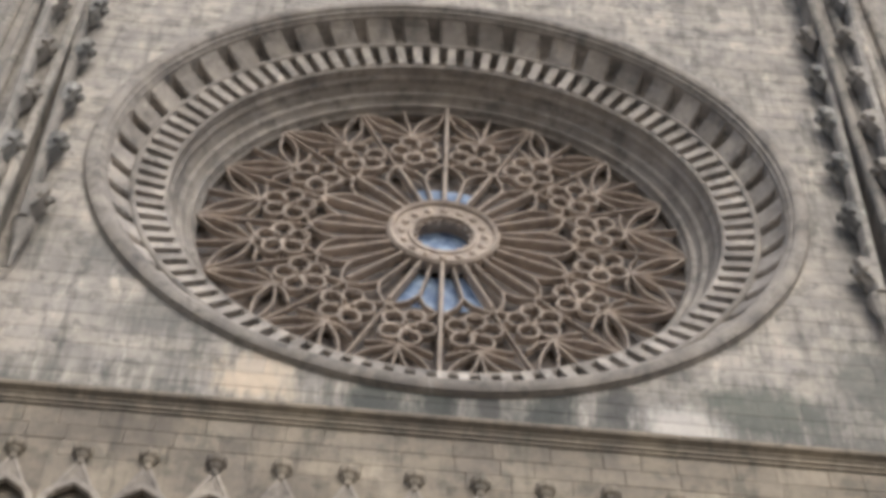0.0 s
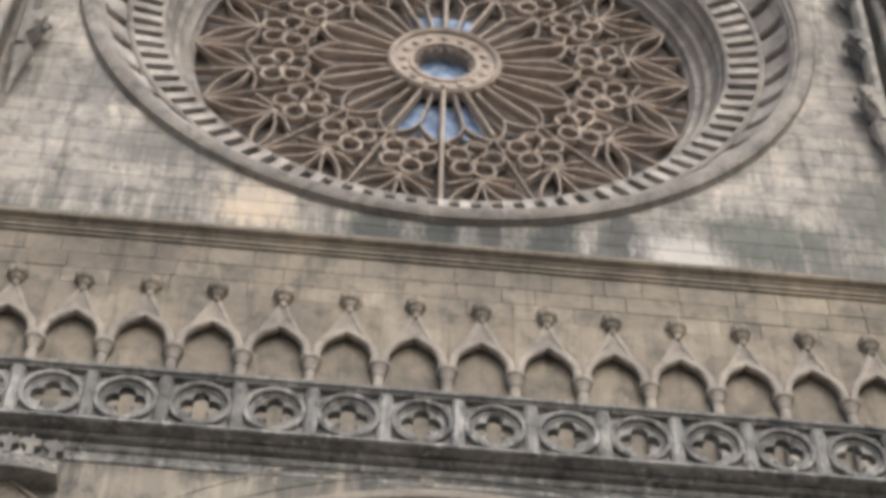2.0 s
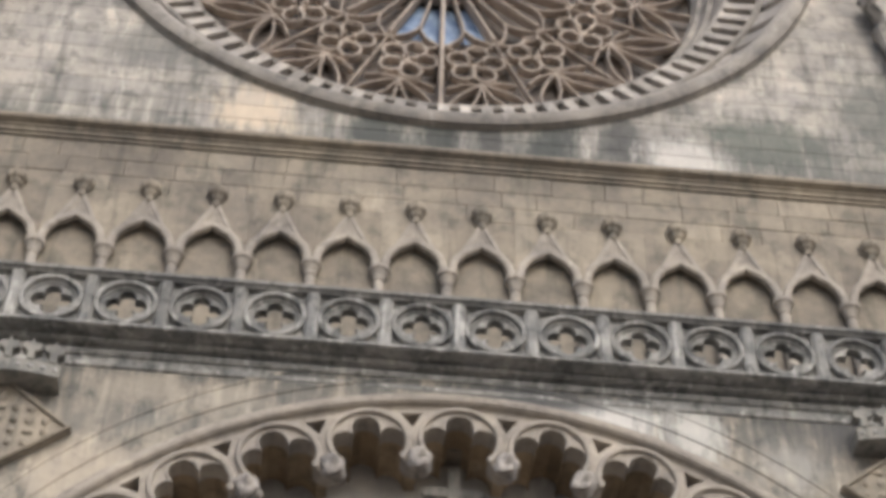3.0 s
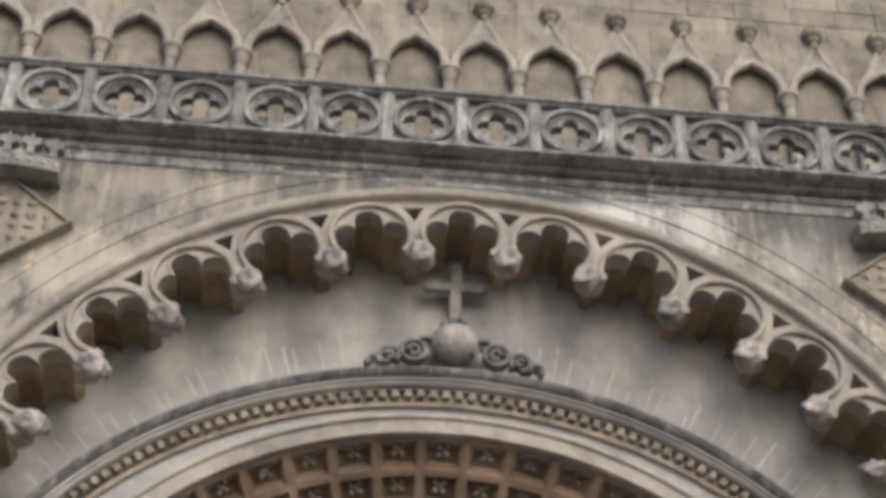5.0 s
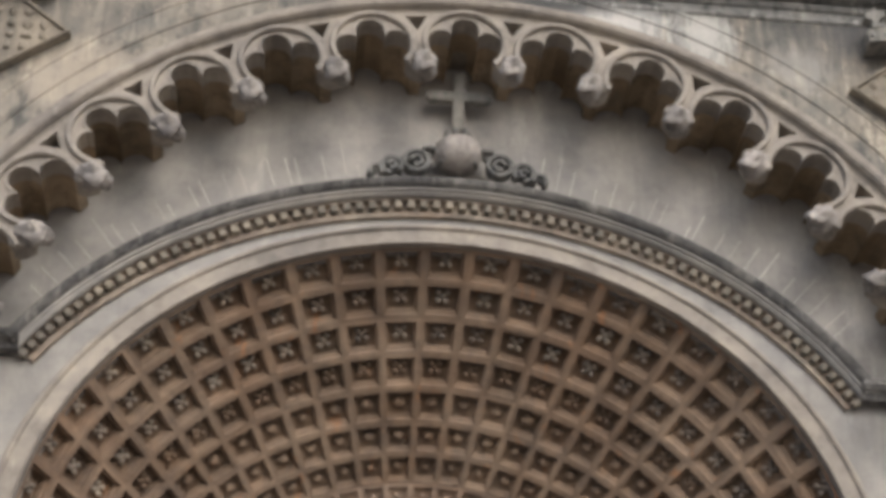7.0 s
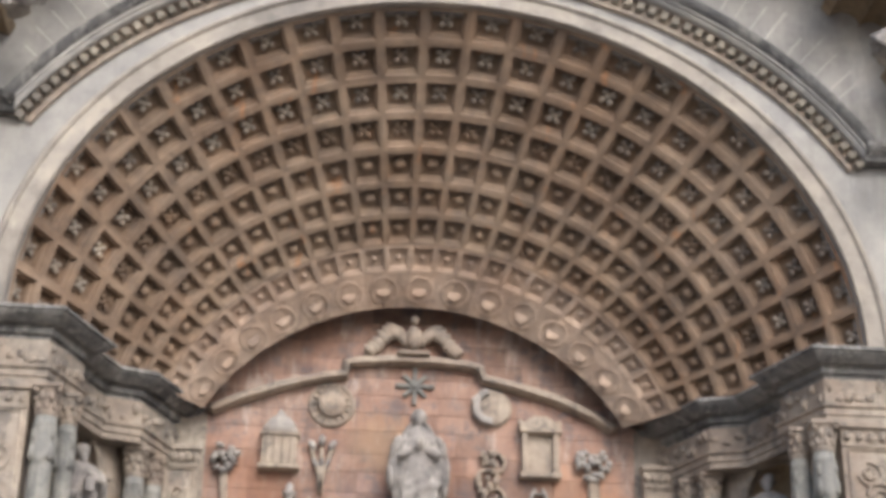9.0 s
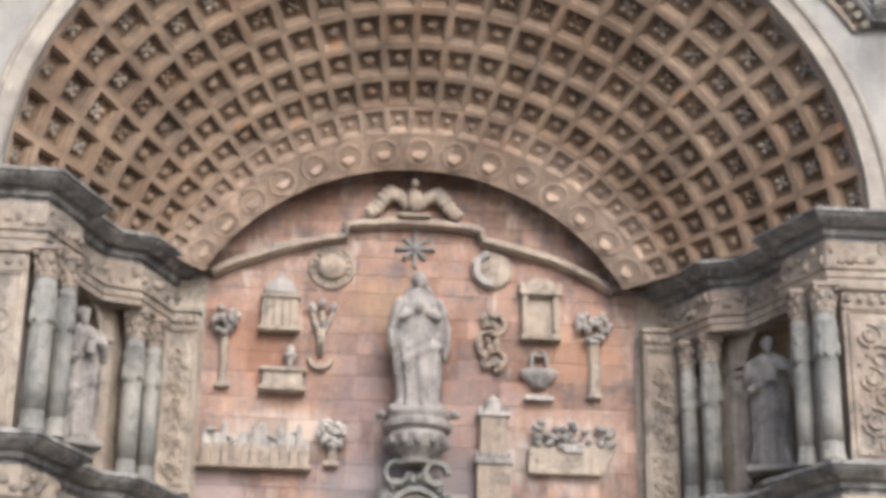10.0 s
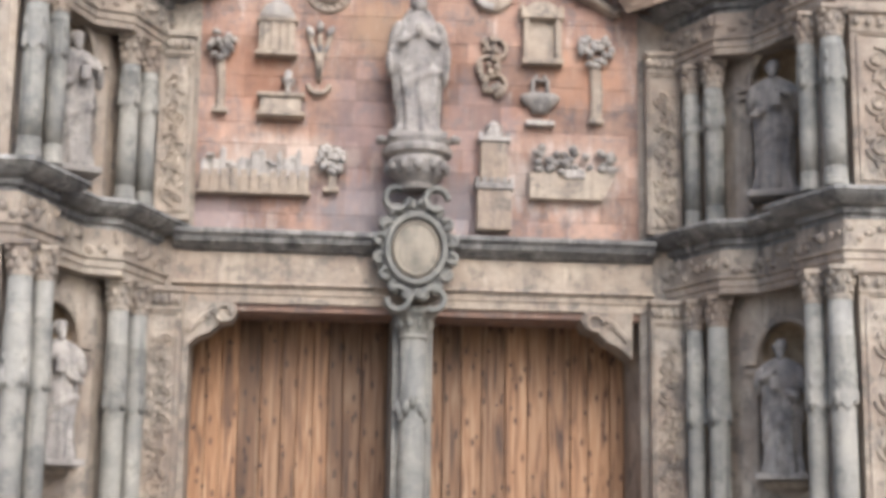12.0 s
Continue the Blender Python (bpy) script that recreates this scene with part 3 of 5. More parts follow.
for k in range(4):
    a = 90 * k + 45
    cx, cz = 0.155 * math.cos(radians(a - 45)), 0.135 * math.sin(radians(a - 45))
    quat += [(x, z) for x, _, z in arc(cx, zc + cz, 0.118, a - 45 - 118, a - 45 + 118, 10)]
sq = [(-0.485, zb), (0.485, zb), (0.485, zt), (-0.485, zt)]
pan = part("panel", plate([sq, quat], 0.0, 0.14), M_DARK, bal, "panel pierced with a quatrefoil")
bm = bmesh.new()
bar(bm, arc(0, zc, 0.385, 0, 354, 40, rz=0.36), 0.075, 0.09, closed=True)
bar(bm, arc(0, zc, 0.315, 0, 354, 36, rz=0.29), 0.035, 0.03, closed=True)
rng = part("ring", bm, M_DARK, bal, "raised round moulding")
bm = bmesh.new()
sweep(bm, [((0, 0, zb), (1, 0, 0), (0, -1, 0)), ((0, 0, zt), (1, 0, 0), (0, -1, 0))], [(-0.095, -0.13), (-0.095, 0.05), (-0.05, 0.1), (0.05, 0.1), (0.095, 0.05), (0.095, -0.13)], ring=True)
post = part("post", bm, M_DARK, bal, "small flat-faced post")
for i in range(-3, 15):
    x = BX0 + BP * i
    for ob, dx in ((pan, 0), (rng, 0), (post, BP / 2)):
        if i == -3:
            ob.location.x = x + dx
        else:
            again(ob, bal, x=x + dx)
part("top_rail", sweep(bmesh.new(), [((-9, 0, zt), (0, -1, 0), (0, 0, 1)), ((9.5, 0, zt), (0, -1, 0), (0, 0, 1))], [(-0.2, 0), (0.08, 0), (0.1, 0.03), (0.14, 0.05), (0.14, 0.1), (0.06, 0.13), (-0.2, 0.13)], ring=True), M_DARK, bal, "flat moulded top rail")
part("bottom_rail", boxed(-9, 9.5, -0.1, 0.18, 16.81, 16.87, bevel=0.02), M_DARK, bal, "low bottom rail")

# ---- great cusped arch ----
great = thing("great_arch", "great round arch fringed with trefoil cusps and carved knobs", "arch", AX, 0, AZ)
part("hood_molding", sweep(bmesh.new(), ring_path(0, 0, 0, AR, AR, -92, 92, 120),
    [(-0.1, -0.2), (-0.1, -0.02), (-0.06, 0.0), (-0.05, 0.05), (-0.02, 0.09), (0.03, 0.1), (0.06, 0.07), (0.07, 0.03), (0.14, 0.03), (0.14, -0.02)]), M_ARCH, great, "moulded hood of the arch", smooth=False)
part("hood_band", sweep(bmesh.new(), ring_path(0, 0, 0, AR, AR, -92, 92, 120), [(0.14, -0.02), (0.14, 0.03), (0.32, 0.03), (0.34, 0.05), (0.38, 0.05), (0.4, 0.02), (0.64, 0.015), (0.66, 0.03), (0.7, 0.03), (0.72, -0.02)]), M_LOW, great, "stained flat band round the arch")
STEP, PH0 = 11.1, -0.4
ro = 6.5


def loc(a, b):
    """Across and out from the cusps' ring, to the arch's plane."""
    r = 5.58 + b
    t = a / 5.95
    return (r * math.sin(t), r * math.cos(t))


hwid = radians(STEP / 2) * 5.95
right = [(0.0, 0.80)] + [(0.19 * math.cos(radians(t)), 0.60 + 0.2 * math.sin(radians(t))) for t in (70, 45, 20, -5, -25)]
right += [(0.285 + 0.215 * math.cos(radians(t)), 0.36 + 0.235 * math.sin(radians(t))) for t in (110, 85, 60, 35, 10, -15, -40, -62)]
right += [(0.41, 0.08), (0.47, 0.02), (hwid, -0.03)]
# each piece has its knob in the middle and half a lobe on either side
half = [(a - hwid, b) for a, b in right]
cell = half + [(-a, b) for a, b in half[-2::-1]]
cell = [loc(a, b) for a, b in cell]
t = radians(STEP / 2)
top = [(ro * math.sin(t * k / 4), ro * math.cos(t * k / 4)) for k in range(4, -5, -1)]
hole3 = [loc(0.0, 0.6), loc(-0.13, 0.83), loc(0.13, 0.83)]
keep = [(a, b) for a, b in half if b > 0.34]
keep += [(keep[-1][0] + 0.01, 0.335)]
keep2 = [(-a, b) for a, b in keep[::-1]]
soff = part("soffit", plate([[loc(a, b) for a, b in keep + keep2] + top], 0.3, 0.99), M_SOFFIT, great, "deep brown soffit behind the cusps")
cusp = part("cusp", plate([cell + top, hole3], 0.02, 0.3), M_ARCH, great, "deep cusp between two trefoil lobes")
bm = bmesh.new()
for s in (-1, 1):
    pts = [loc(s * hwid - s * 0.50 * math.cos(radians(q)), 0.38 + 0.50 * math.sin(radians(q))) for q in range(-38, 91, 8)]
    bar(bm, [(x, 0.03, z) for x, z in pts], 0.075, 0.075)
    pts = [loc(s * (a + 0.0), b + 0.012) for a, b in half[1:]]
    bar(bm, [(x, 0.03, z) for x, z in pts], 0.04, 0.035)
cm = part("cusp_molding", bm, M_ARCH, great, "rounded moulding of the lobes")
bm = blob(bmesh.new(), 0, 0, 0, 0.14, 0.17, 0.25, 0.55, 3, 3)
for v in bm.verts:
    a = math.atan2(v.co.y, v.co.x)
    v.co.x *= 1 + 0.1 * math.cos(5 * a) - 0.5 * v.co.z
    v.co.y = v.co.y * (1 + 0.1 * math.cos(5 * a)) - 0.35 * (0.1 - v.co.z)
    v.co.z += 5.6
kn = part("knob", bm, M_STATUE, great, "carved leaf knob", smooth=True)
for i in range(-8, 8):
    a = PH0 + STEP * (i + 0.5)
    for ob in (cusp, cm, kn, soff):
        o = ob if i == -8 else again(ob, great)
        o.matrix_basis = pose(0, 0, 0, 0, a + (rnd.uniform(-0.6, 0.6) if ob is kn else 0), 0)

# ---- inner wall above the portal ----
GY = 1.0
VX, VZ, VA, VB = -0.02, 9.0, 4.72, 4.2      # front curve of the vault
def front_curve(t):
    return VX + VA * math.sin(t), VZ + VB * math.cos(t)


hole = [front_curve(radians(-92 + 184 * i / 96)) for i in range(97)]
for x in (-6.7, 6.9):
    a = math.atan2((x - VX) / VA, (16.9 - VZ) / VB)
    hole.append(front_curve(a))
hole.sort(key=lambda p: math.atan2(p[0] - VX, p[1] - VZ))
bm = holed_wall(VX, VZ, hole, -6.7, 6.9, 8.2, 16.9, GY, GY + 0.5, closed=False)
tagged(part("wall_inner", bm, M_GREY), "smooth grey stone wall above the portal arch", "wall", kind="structure")
for s in (-1, 1):
    tagged(part("wall_inner_side", boxed(*sorted((s * 4.72 + VX, s * 6.75)), GY, GY + 0.5, 0, 8.86), M_GREY), "smooth grey stone wall beside the portal", "wall", kind="structure")

# crown of mouldings round the portal arch
hood = thing("portal_hood", "dark moulded hood with dentils over the portal arch", "hood moulding", VX, GY, VZ)
HA, HB = 5.68, VB + 0.72
tend = math.degrees(math.acos((11.42 - VZ) / HB))
part("hood_crown", sweep(bmesh.new(), ring_path(0, 0, 0, HA, HB, -tend, tend, 110),
    [(0.03, -0.05), (0.03, 0.25), (0.06, 0.28), (0.1, 0.3), (0.13, 0.3), (0.14, 0.26), (0.16, -0.02)], ring=True), M_CROWN, hood, "dark thin crowning moulding")
part("hood_fascia", sweep(bmesh.new(), ring_path(0, 0, 0, HA, HB, -tend, tend, 110),
    [(-0.06, -0.05), (-0.06, 0.15), (-0.04, 0.18), (-0.01, 0.18), (-0.005, 0.22), (0.028, 0.22), (0.028, -0.05)], ring=True), M_GREY, hood, "grey stepped band below the crown")
xe, ze = HA * math.sin(radians(tend)), HB * math.cos(radians(tend))
for s in (-1, 1):
    prof = [(-0.05, -0.06), (0.16, -0.06), (0.18, -0.02), (0.22, 0.02), (0.25, 0.03), (0.3, 0.08), (0.3, 0.13), (-0.05, 0.16)]
    bm = sweep(bmesh.new(), [((s * (xe - 0.05), 0, ze), (0, -1, 0), (0, 0, 1)), ((s * 6.5, 0, ze), (0, -1, 0), (0, 0, 1))], prof, ring=True)
    part("hood_return", bm, M_CROWN, hood, "level return of the hood")
part("dentil_band", sweep(bmesh.new(), ring_path(0, 0, 0, HA - 0.14, HB - 0.18, -tend, tend, 110), [(0.14, 0.1), (0.09, 0.1), (0.09, 0.02), (-0.06, 0.02), (-0.07, 0.06), (-0.12, 0.06), (-0.12, -0.05)]), M_JAMB, hood, "plain band behind the dentils")
bm = boxed(-0.045, 0.045, -0.13, -0.04, -0.05, 0.05, bevel=0.012)
den = part("dentil", bm, M_BAND, hood)
ND = 74
for i in range(ND + 1):
    t = -tend + 2 * tend * i / ND
    o = den if i == 0 else again(den, hood)
    x, z = (HA - 0.12) * math.sin(radians(t)), (HB - 0.16) * math.cos(radians(t))
    o.matrix_basis = pose(x, 0, z, 0, math.degrees(math.atan2(x / HA ** 2, z / HB ** 2)), 0)
part("archivolt", sweep(bmesh.new(), ring_path(0, 0, 0, VA, VB, -92, 92, 120),
    [(0.3, -0.02), (0.3, 0.06), (0.27, 0.09), (0.24, 0.09), (0.22, 0.05), (0.05, 0.05), (0.03, 0.09), (0.012, 0.1), (0.004, 0.06), (0.004, -0.02)]), M_ARCH, hood, "pale plain archivolt")

# pale radial joints in the smooth wall above the hood
inner = next(o for o in scene.objects if o.name == "wall_inner")
jt = part("joint", boxed(-0.009, 0.009, -0.004, 0.004, 0.0, 1.0), M_MORTAR, inner)
rj = random.Random(31)
for i in range(46):
    t = radians(-52 + 104 * i / 45 + rj.uniform(-0.7, 0.7))
    x, z = VX + (HA + 0.3) * math.sin(t), VZ + (HB + 0.3 + rj.uniform(0, 0.12)) * math.cos(t)
    o = jt if i == 0 else again(jt, inner)
    o.matrix_basis = pose(x, GY - 0.002, z, 0, math.degrees(math.atan2(x / HA ** 2, (z - VZ) / HB ** 2)), 0) @ Matrix.Diagonal((rj.uniform(0.5, 1.1), 1, rj.choice((0.2, 0.32, 0.42, 0.52)), 1))

# ---- coffered vault ----
BYV, BCX, BR, BCZ, BANG = 3.1, -0.16, 2.93, 7.25, 59.5
NC = 25
ROWS_S = [0.0, 0.116, 0.235, 0.355, 0.47, 0.584, 0.689, 0.789, 0.881, 1.0]
steps = 2000
pts = [front_curve(radians(-90 + 180 * i / steps)) for i in range(steps + 1)]
run = [0.0]
for p, q in zip(pts, pts[1:]):
    run.append(run[-1] + math.dist(p, q))


def on_vault(u, s, lift=0.0):
    """u: 0 to 1 round the arch; s: 0 front to 1 back; lift: into the stone."""
    i = int(np.searchsorted(run, u * run[-1]))
    i = max(1, min(steps, i))
    k = (u * run[-1] - run[i - 1]) / (run[i] - run[i - 1])
    t = radians(-90 + 180 * (i - 1 + k) / steps)
    fx, fz = front_curve(t)
    fy = GY
    ab = radians((2 * u - 1) * BANG)
    bx, bz = BCX + BR * math.sin(ab), BCZ + BR * math.cos(ab)
    p = Vector((fx + (bx - fx) * s, fy + (BYV - fy) * s, fz + (bz - fz) * s))
    no = Vector((math.sin(t) * 0.8, 0.55, math.cos(t) * 0.8 + 0.15)).normalized()
    return p + no * lift


vault = thing("coffered_vault", "red-brown splayed stone vault with square coffers", "vault", 0, 0, 0)
bm = bmesh.new()
shell = []
for i in range(NC * 2 + 1):
    shell.append([bm.verts.new(on_vault(i / (NC * 2), s, 0.34)) for s in ROWS_S])
for a, b in zip(shell, shell[1:]):
    for j in range(len(ROWS_S) - 1):
        bm.faces.new((a[j], a[j + 1], b[j + 1], b[j]))
rim = [bm.verts.new(on_vault(i / (NC * 2), 1.0, 0.0)) for i in range(NC * 2 + 1)]
for i in range(NC * 2):
    bm.faces.new((rim[i], rim[i + 1], shell[i + 1][-1], shell[i][-1]))
part("shell", bm, M_VAULT, vault, "back of the coffers")


def coffer(bm, u0, u1, s0, s1, m, depth, flat=False):
    """Ribs round one coffer, stepped to its sunk floor."""
    loops = []
    for inset, lift in ((0.0, 0.0), (m, 0.0), (m * 1.08, depth * 0.35), (m * 1.55, depth * 0.4), (m * 1.62, depth)):
        iu, is_ = inset * (u1 - u0), inset * (s1 - s0)
        loops.append([bm.verts.new(on_vault(u, s, lift)) for u, s in ((u0 + iu, s0 + is_), (u1 - iu, s0 + is_), (u1 - iu, s1 - is_), (u0 + iu, s1 - is_))])
    for p, q in zip(loops, loops[1:]):
        for k in range(4):
            bm.faces.new((p[k], p[(k + 1) % 4], q[(k + 1) % 4], q[k]))
    bm.faces.new(loops[-1])


for i in range(NC):
    for j in range(9):
        u0, u1, s0, s1 = i / NC, (i + 1) / NC, ROWS_S[j], ROWS_S[j + 1]
        uc, sc = (u0 + u1) / 2, (s0 + s1) / 2
        c = on_vault(uc, sc, 0.0)
        ex = (on_vault(u1, sc) - on_vault(u0, sc))
        ez = (on_vault(uc, s1) - on_vault(uc, s0))
        wx, wz = ex.length, ez.length
        nrm = ex.cross(ez).normalized()
        if nrm.y < 0:
            nrm = -nrm
        rot = Matrix((ex.normalized(), nrm, ez.normalized())).transposed()
        bm = bmesh.new()
        if j < 7:
            coffer(bm, u0, u1, s0, s1, 0.10, 0.17 * wx / 0.55)
            ob = part("coffer", bm, M_VAULT, vault)
            # rosette in the coffer
            bm = bmesh.new()
            f = on_vault(uc, sc, 0.14 * wx / 0.55)
            k = min(wx, wz)
            blob(bm, f.x, f.y, f.z, 0.11 * k, 0.13 * k, 0.11 * k, 0.3, i + j, 1)
            petals = 4 if j < 4 else 0
            for q in range(petals):
                a = math.pi / 4 + math.pi / 2 * q
                o = rot @ Vector((0.16 * k * math.cos(a), -0.02, 0.16 * k * math.sin(a)))
                blob(bm, f.x + o.x, f.y + o.y, f.z + o.z, 0.1 * k, 0.09 * k, 0.1 * k, 0.5, i * 9 + j + q, 1)
            if not petals:
                blob(bm, f.x, f.y, f.z, 0.19 * k, 0.12 * k, 0.19 * k, 0.35, i + j * 5, 2)
            # front rows: the light the rosettes catch is painted in as paler stone
            part("coffer_rosette", bm, M_JAMB if j < 3 else M_VAULT, vault, "small carved rosette", smooth=True)
        elif j == 7:
            coffer(bm, u0, u1, s0, s1, 0.1, 0.06)
            f = on_vault(uc, sc, 0.04)
            blob(bm, f.x, f.y, f.z, 0.04, 0.03, 0.04, 0.2, i, 1)
            part("coffer", bm, M_VAULT_PALE, vault)
        else:
            coffer(bm, u0, u1, s0, s1, 0.02, 0.004)
            part("border_stone", bm, M_VAULT_PALE, vault)
for i in range(15):
    u = (i + 0.5) / 15
    c = on_vault(u, (ROWS_S[8] + ROWS_S[9]) / 2, -0.005)
    e1 = (on_vault(u + 0.01, 0.94) - on_vault(u - 0.01, 0.94)).normalized()
    e2 = (on_vault(u, 0.98) - on_vault(u, 0.9)).normalized()
    bm = bmesh.new()
    no = e1.cross(e2).normalized()
    if no.y > 0:
        no = -no
    path = []
    for k in range(24):
        a = 2 * math.pi * k / 24
        o = e1 * math.cos(a) + e2 * math.sin(a)
        path.append((c + o * 0.16, o, no))
    sweep(bm, path, [(-0.02, -0.02), (-0.02, 0.003), (0.0, 0.008), (0.02, 0.003), (0.02, -0.02)], closed=True)
    blob(bm, c.x, c.y, c.z, 0.09, 0.006, 0.09, 0.3, i, 1)
    part("medallion", bm, M_VAULT_PALE, vault, "shallow round medallion")


# ---- orb, cross and scrolls on the hood ----
orb = thing("orb_with_cross", "weathered grey stone orb carrying a cross between leafy scrolls", "finial", 0.06, 0.78, 14.1)
bm = blob(bmesh.new(), 0, 0, 0.36, 0.31, 0.29, 0.27, 0.06, 2, 3)
part("orb", bm, M_STATUE, orb, "round stone orb", smooth=True)
bm = boxed(-0.075, 0.075, -0.06, 0.08, 0.72, 1.62, bevel=0.02)
box(bm, -0.38, 0.38, -0.055, 0.075, 1.18, 1.33, bevel=0.02)
for x, z in ((-0.38, 1.255), (0.38, 1.255), (0, 1.62)):
    blob(bm, x, 0, z, 0.06, 0.06, 0.095, 0.1, 1, 1)
part("cross", bm, M_COL, orb, "plain stone cross")
bm = bmesh.new()
for k in range(7):
    a = 2 * math.pi * k / 7
    blob(bm, 0.15 * math.cos(a), 0.02 + 0.1 * math.sin(a), 0.66, 0.06, 0.06, 0.08, 0.4, k, 1)
part("leaf_collar", bm, M_DARK, orb, "ring of small leaves", smooth=True)
for s in (-1, 1):
    bm = bmesh.new()
    for cx, cz, r, a0, a1 in ((0.52, 0.17, 0.15, -120, 240), (0.52, 0.17, 0.07, 0, 300), (0.82, 0.08, 0.12, -90, 220), (0.82, 0.08, 0.05, 0, 300), (1.02, -0.02, 0.08, -60, 200), (0.36, 0.22, 0.16, 60, 200)):
        bar(bm, [(s * x, 0, z) for x, _, z in arc(cx, cz, r, a0, a1, 14)], 0.06, 0.12)
    for k in range(9):
        blob(bm, s * (0.36 + 0.085 * k), -0.02, 0.3 - 0.03 * k + 0.05 * math.sin(k * 2.1), 0.05, 0.06, 0.045, 0.5, k, 1)
    part("scroll", bm, M_DARK, orb, "dark leafy scroll")

# ---- arms on the lower wall ----
for s, x in ((-1, -5.68), (1, 5.82)):
    sh = thing("coat_of_arms", "carved stone lozenge of arms under a crown", "coat of arms", x, 0, 15.25, group="arms on the wall")
    bm = plate([[(-0.92, 0), (0, -0.72), (0.92, 0), (0, 0.72)]], -0.1, 0.02)
    part("lozenge", bm, M_BAND, sh, "flat lozenge shield")
    bm = bmesh.new()
    bar(bm, [(-0.88, -0.1, 0), (0, -0.1, -0.69), (0.88, -0.1, 0), (0, -0.1, 0.69)], 0.07, 0.05, closed=True)
    part("lozenge_border", bm, M_BAND, sh, "raised border")
    for k in range(7):
        for q in range(6):
            xx, zz = -0.6 + 0.2 * k, -0.45 + 0.18 * q
            if abs(xx) / 0.8 + abs(zz) / 0.62 < 0.95:
                bm = blob(bmesh.new(), xx, -0.11, zz, 0.05 + 0.02 * (k % 2), 0.035, 0.06 + 0.02 * (q % 2), 0.6, k + q, 1)
                part("charge", bm, M_BAND, sh, "small raised charge")
    def bowed(bm):
        for v in bm.verts:
            v.co.y -= 0.14 * (1 - (v.co.x / 0.78) ** 2) * (v.co.y < -0.1)
        return bm
    bm = bmesh.new()
    for a in range(10):
        x_0, x_1 = -0.66 + 0.132 * a, -0.66 + 0.132 * (a + 1)
        box(bm, x_0, x_1, -0.28, 0.02, 0.62, 0.82)
    bmesh.ops.remove_doubles(bm, verts=bm.verts, dist=0.001)
    part("crown", bowed(bm), M_COL, sh, "grey carved crown band")
    for xx in (-0.56, -0.28, 0.0, 0.28, 0.56):
        leaf_line = [(xx - 0.05, 0.82), (xx + 0.05, 0.82), (xx + 0.04, 0.95), (xx + 0.12, 1.0), (xx + 0.1, 1.1), (xx + 0.03, 1.08), (xx, 1.18), (xx - 0.03, 1.08), (xx - 0.1, 1.1), (xx - 0.12, 1.0), (xx - 0.04, 0.95)]
        part("fleuron", bowed(plate([leaf_line], -0.3, -0.16)), M_COL, sh, "upright leaf of the crown")
    bm = bmesh.new()
    for k in range(9):
        xx = -0.6 + 0.15 * k
        blob(bm, xx, -0.3 - 0.11 * (1 - (xx / 0.7) ** 2), 0.72, 0.045, 0.035, 0.05, 0.2, k, 1)
    part("crown_gems", bm, M_DARK, sh, "small raised gems")

# ---- splayed jambs of the portal ----
PX = -0.04
EDGE = [(6.6, 0.42), (3.98, 0.46), (3.54, 1.5), (3.74, 1.62), (3.52, 2.14), (3.12, 2.28), (2.62, 3.42)]


def offset_path(poly, d):
    out = []
    for i, (x, y) in enumerate(poly):
        ns = []
        for a, b in ((i - 1, i), (i, i + 1)):
            if a >= 0 and b < len(poly):
                dx, dy = poly[b][0] - poly[a][0], poly[b][1] - poly[a][1]
                k = math.hypot(dx, dy)
                ns.append((dy / k, -dx / k))
        n0, n1 = ns[0], ns[-1]
        den = 1 + n0[0] * n1[0] + n0[1] * n1[1]
        out.append((x + d * (n0[0] + n1[0]) / max(den, 0.45), y + d * (n0[1] + n1[1]) / max(den, 0.45)))
    return out


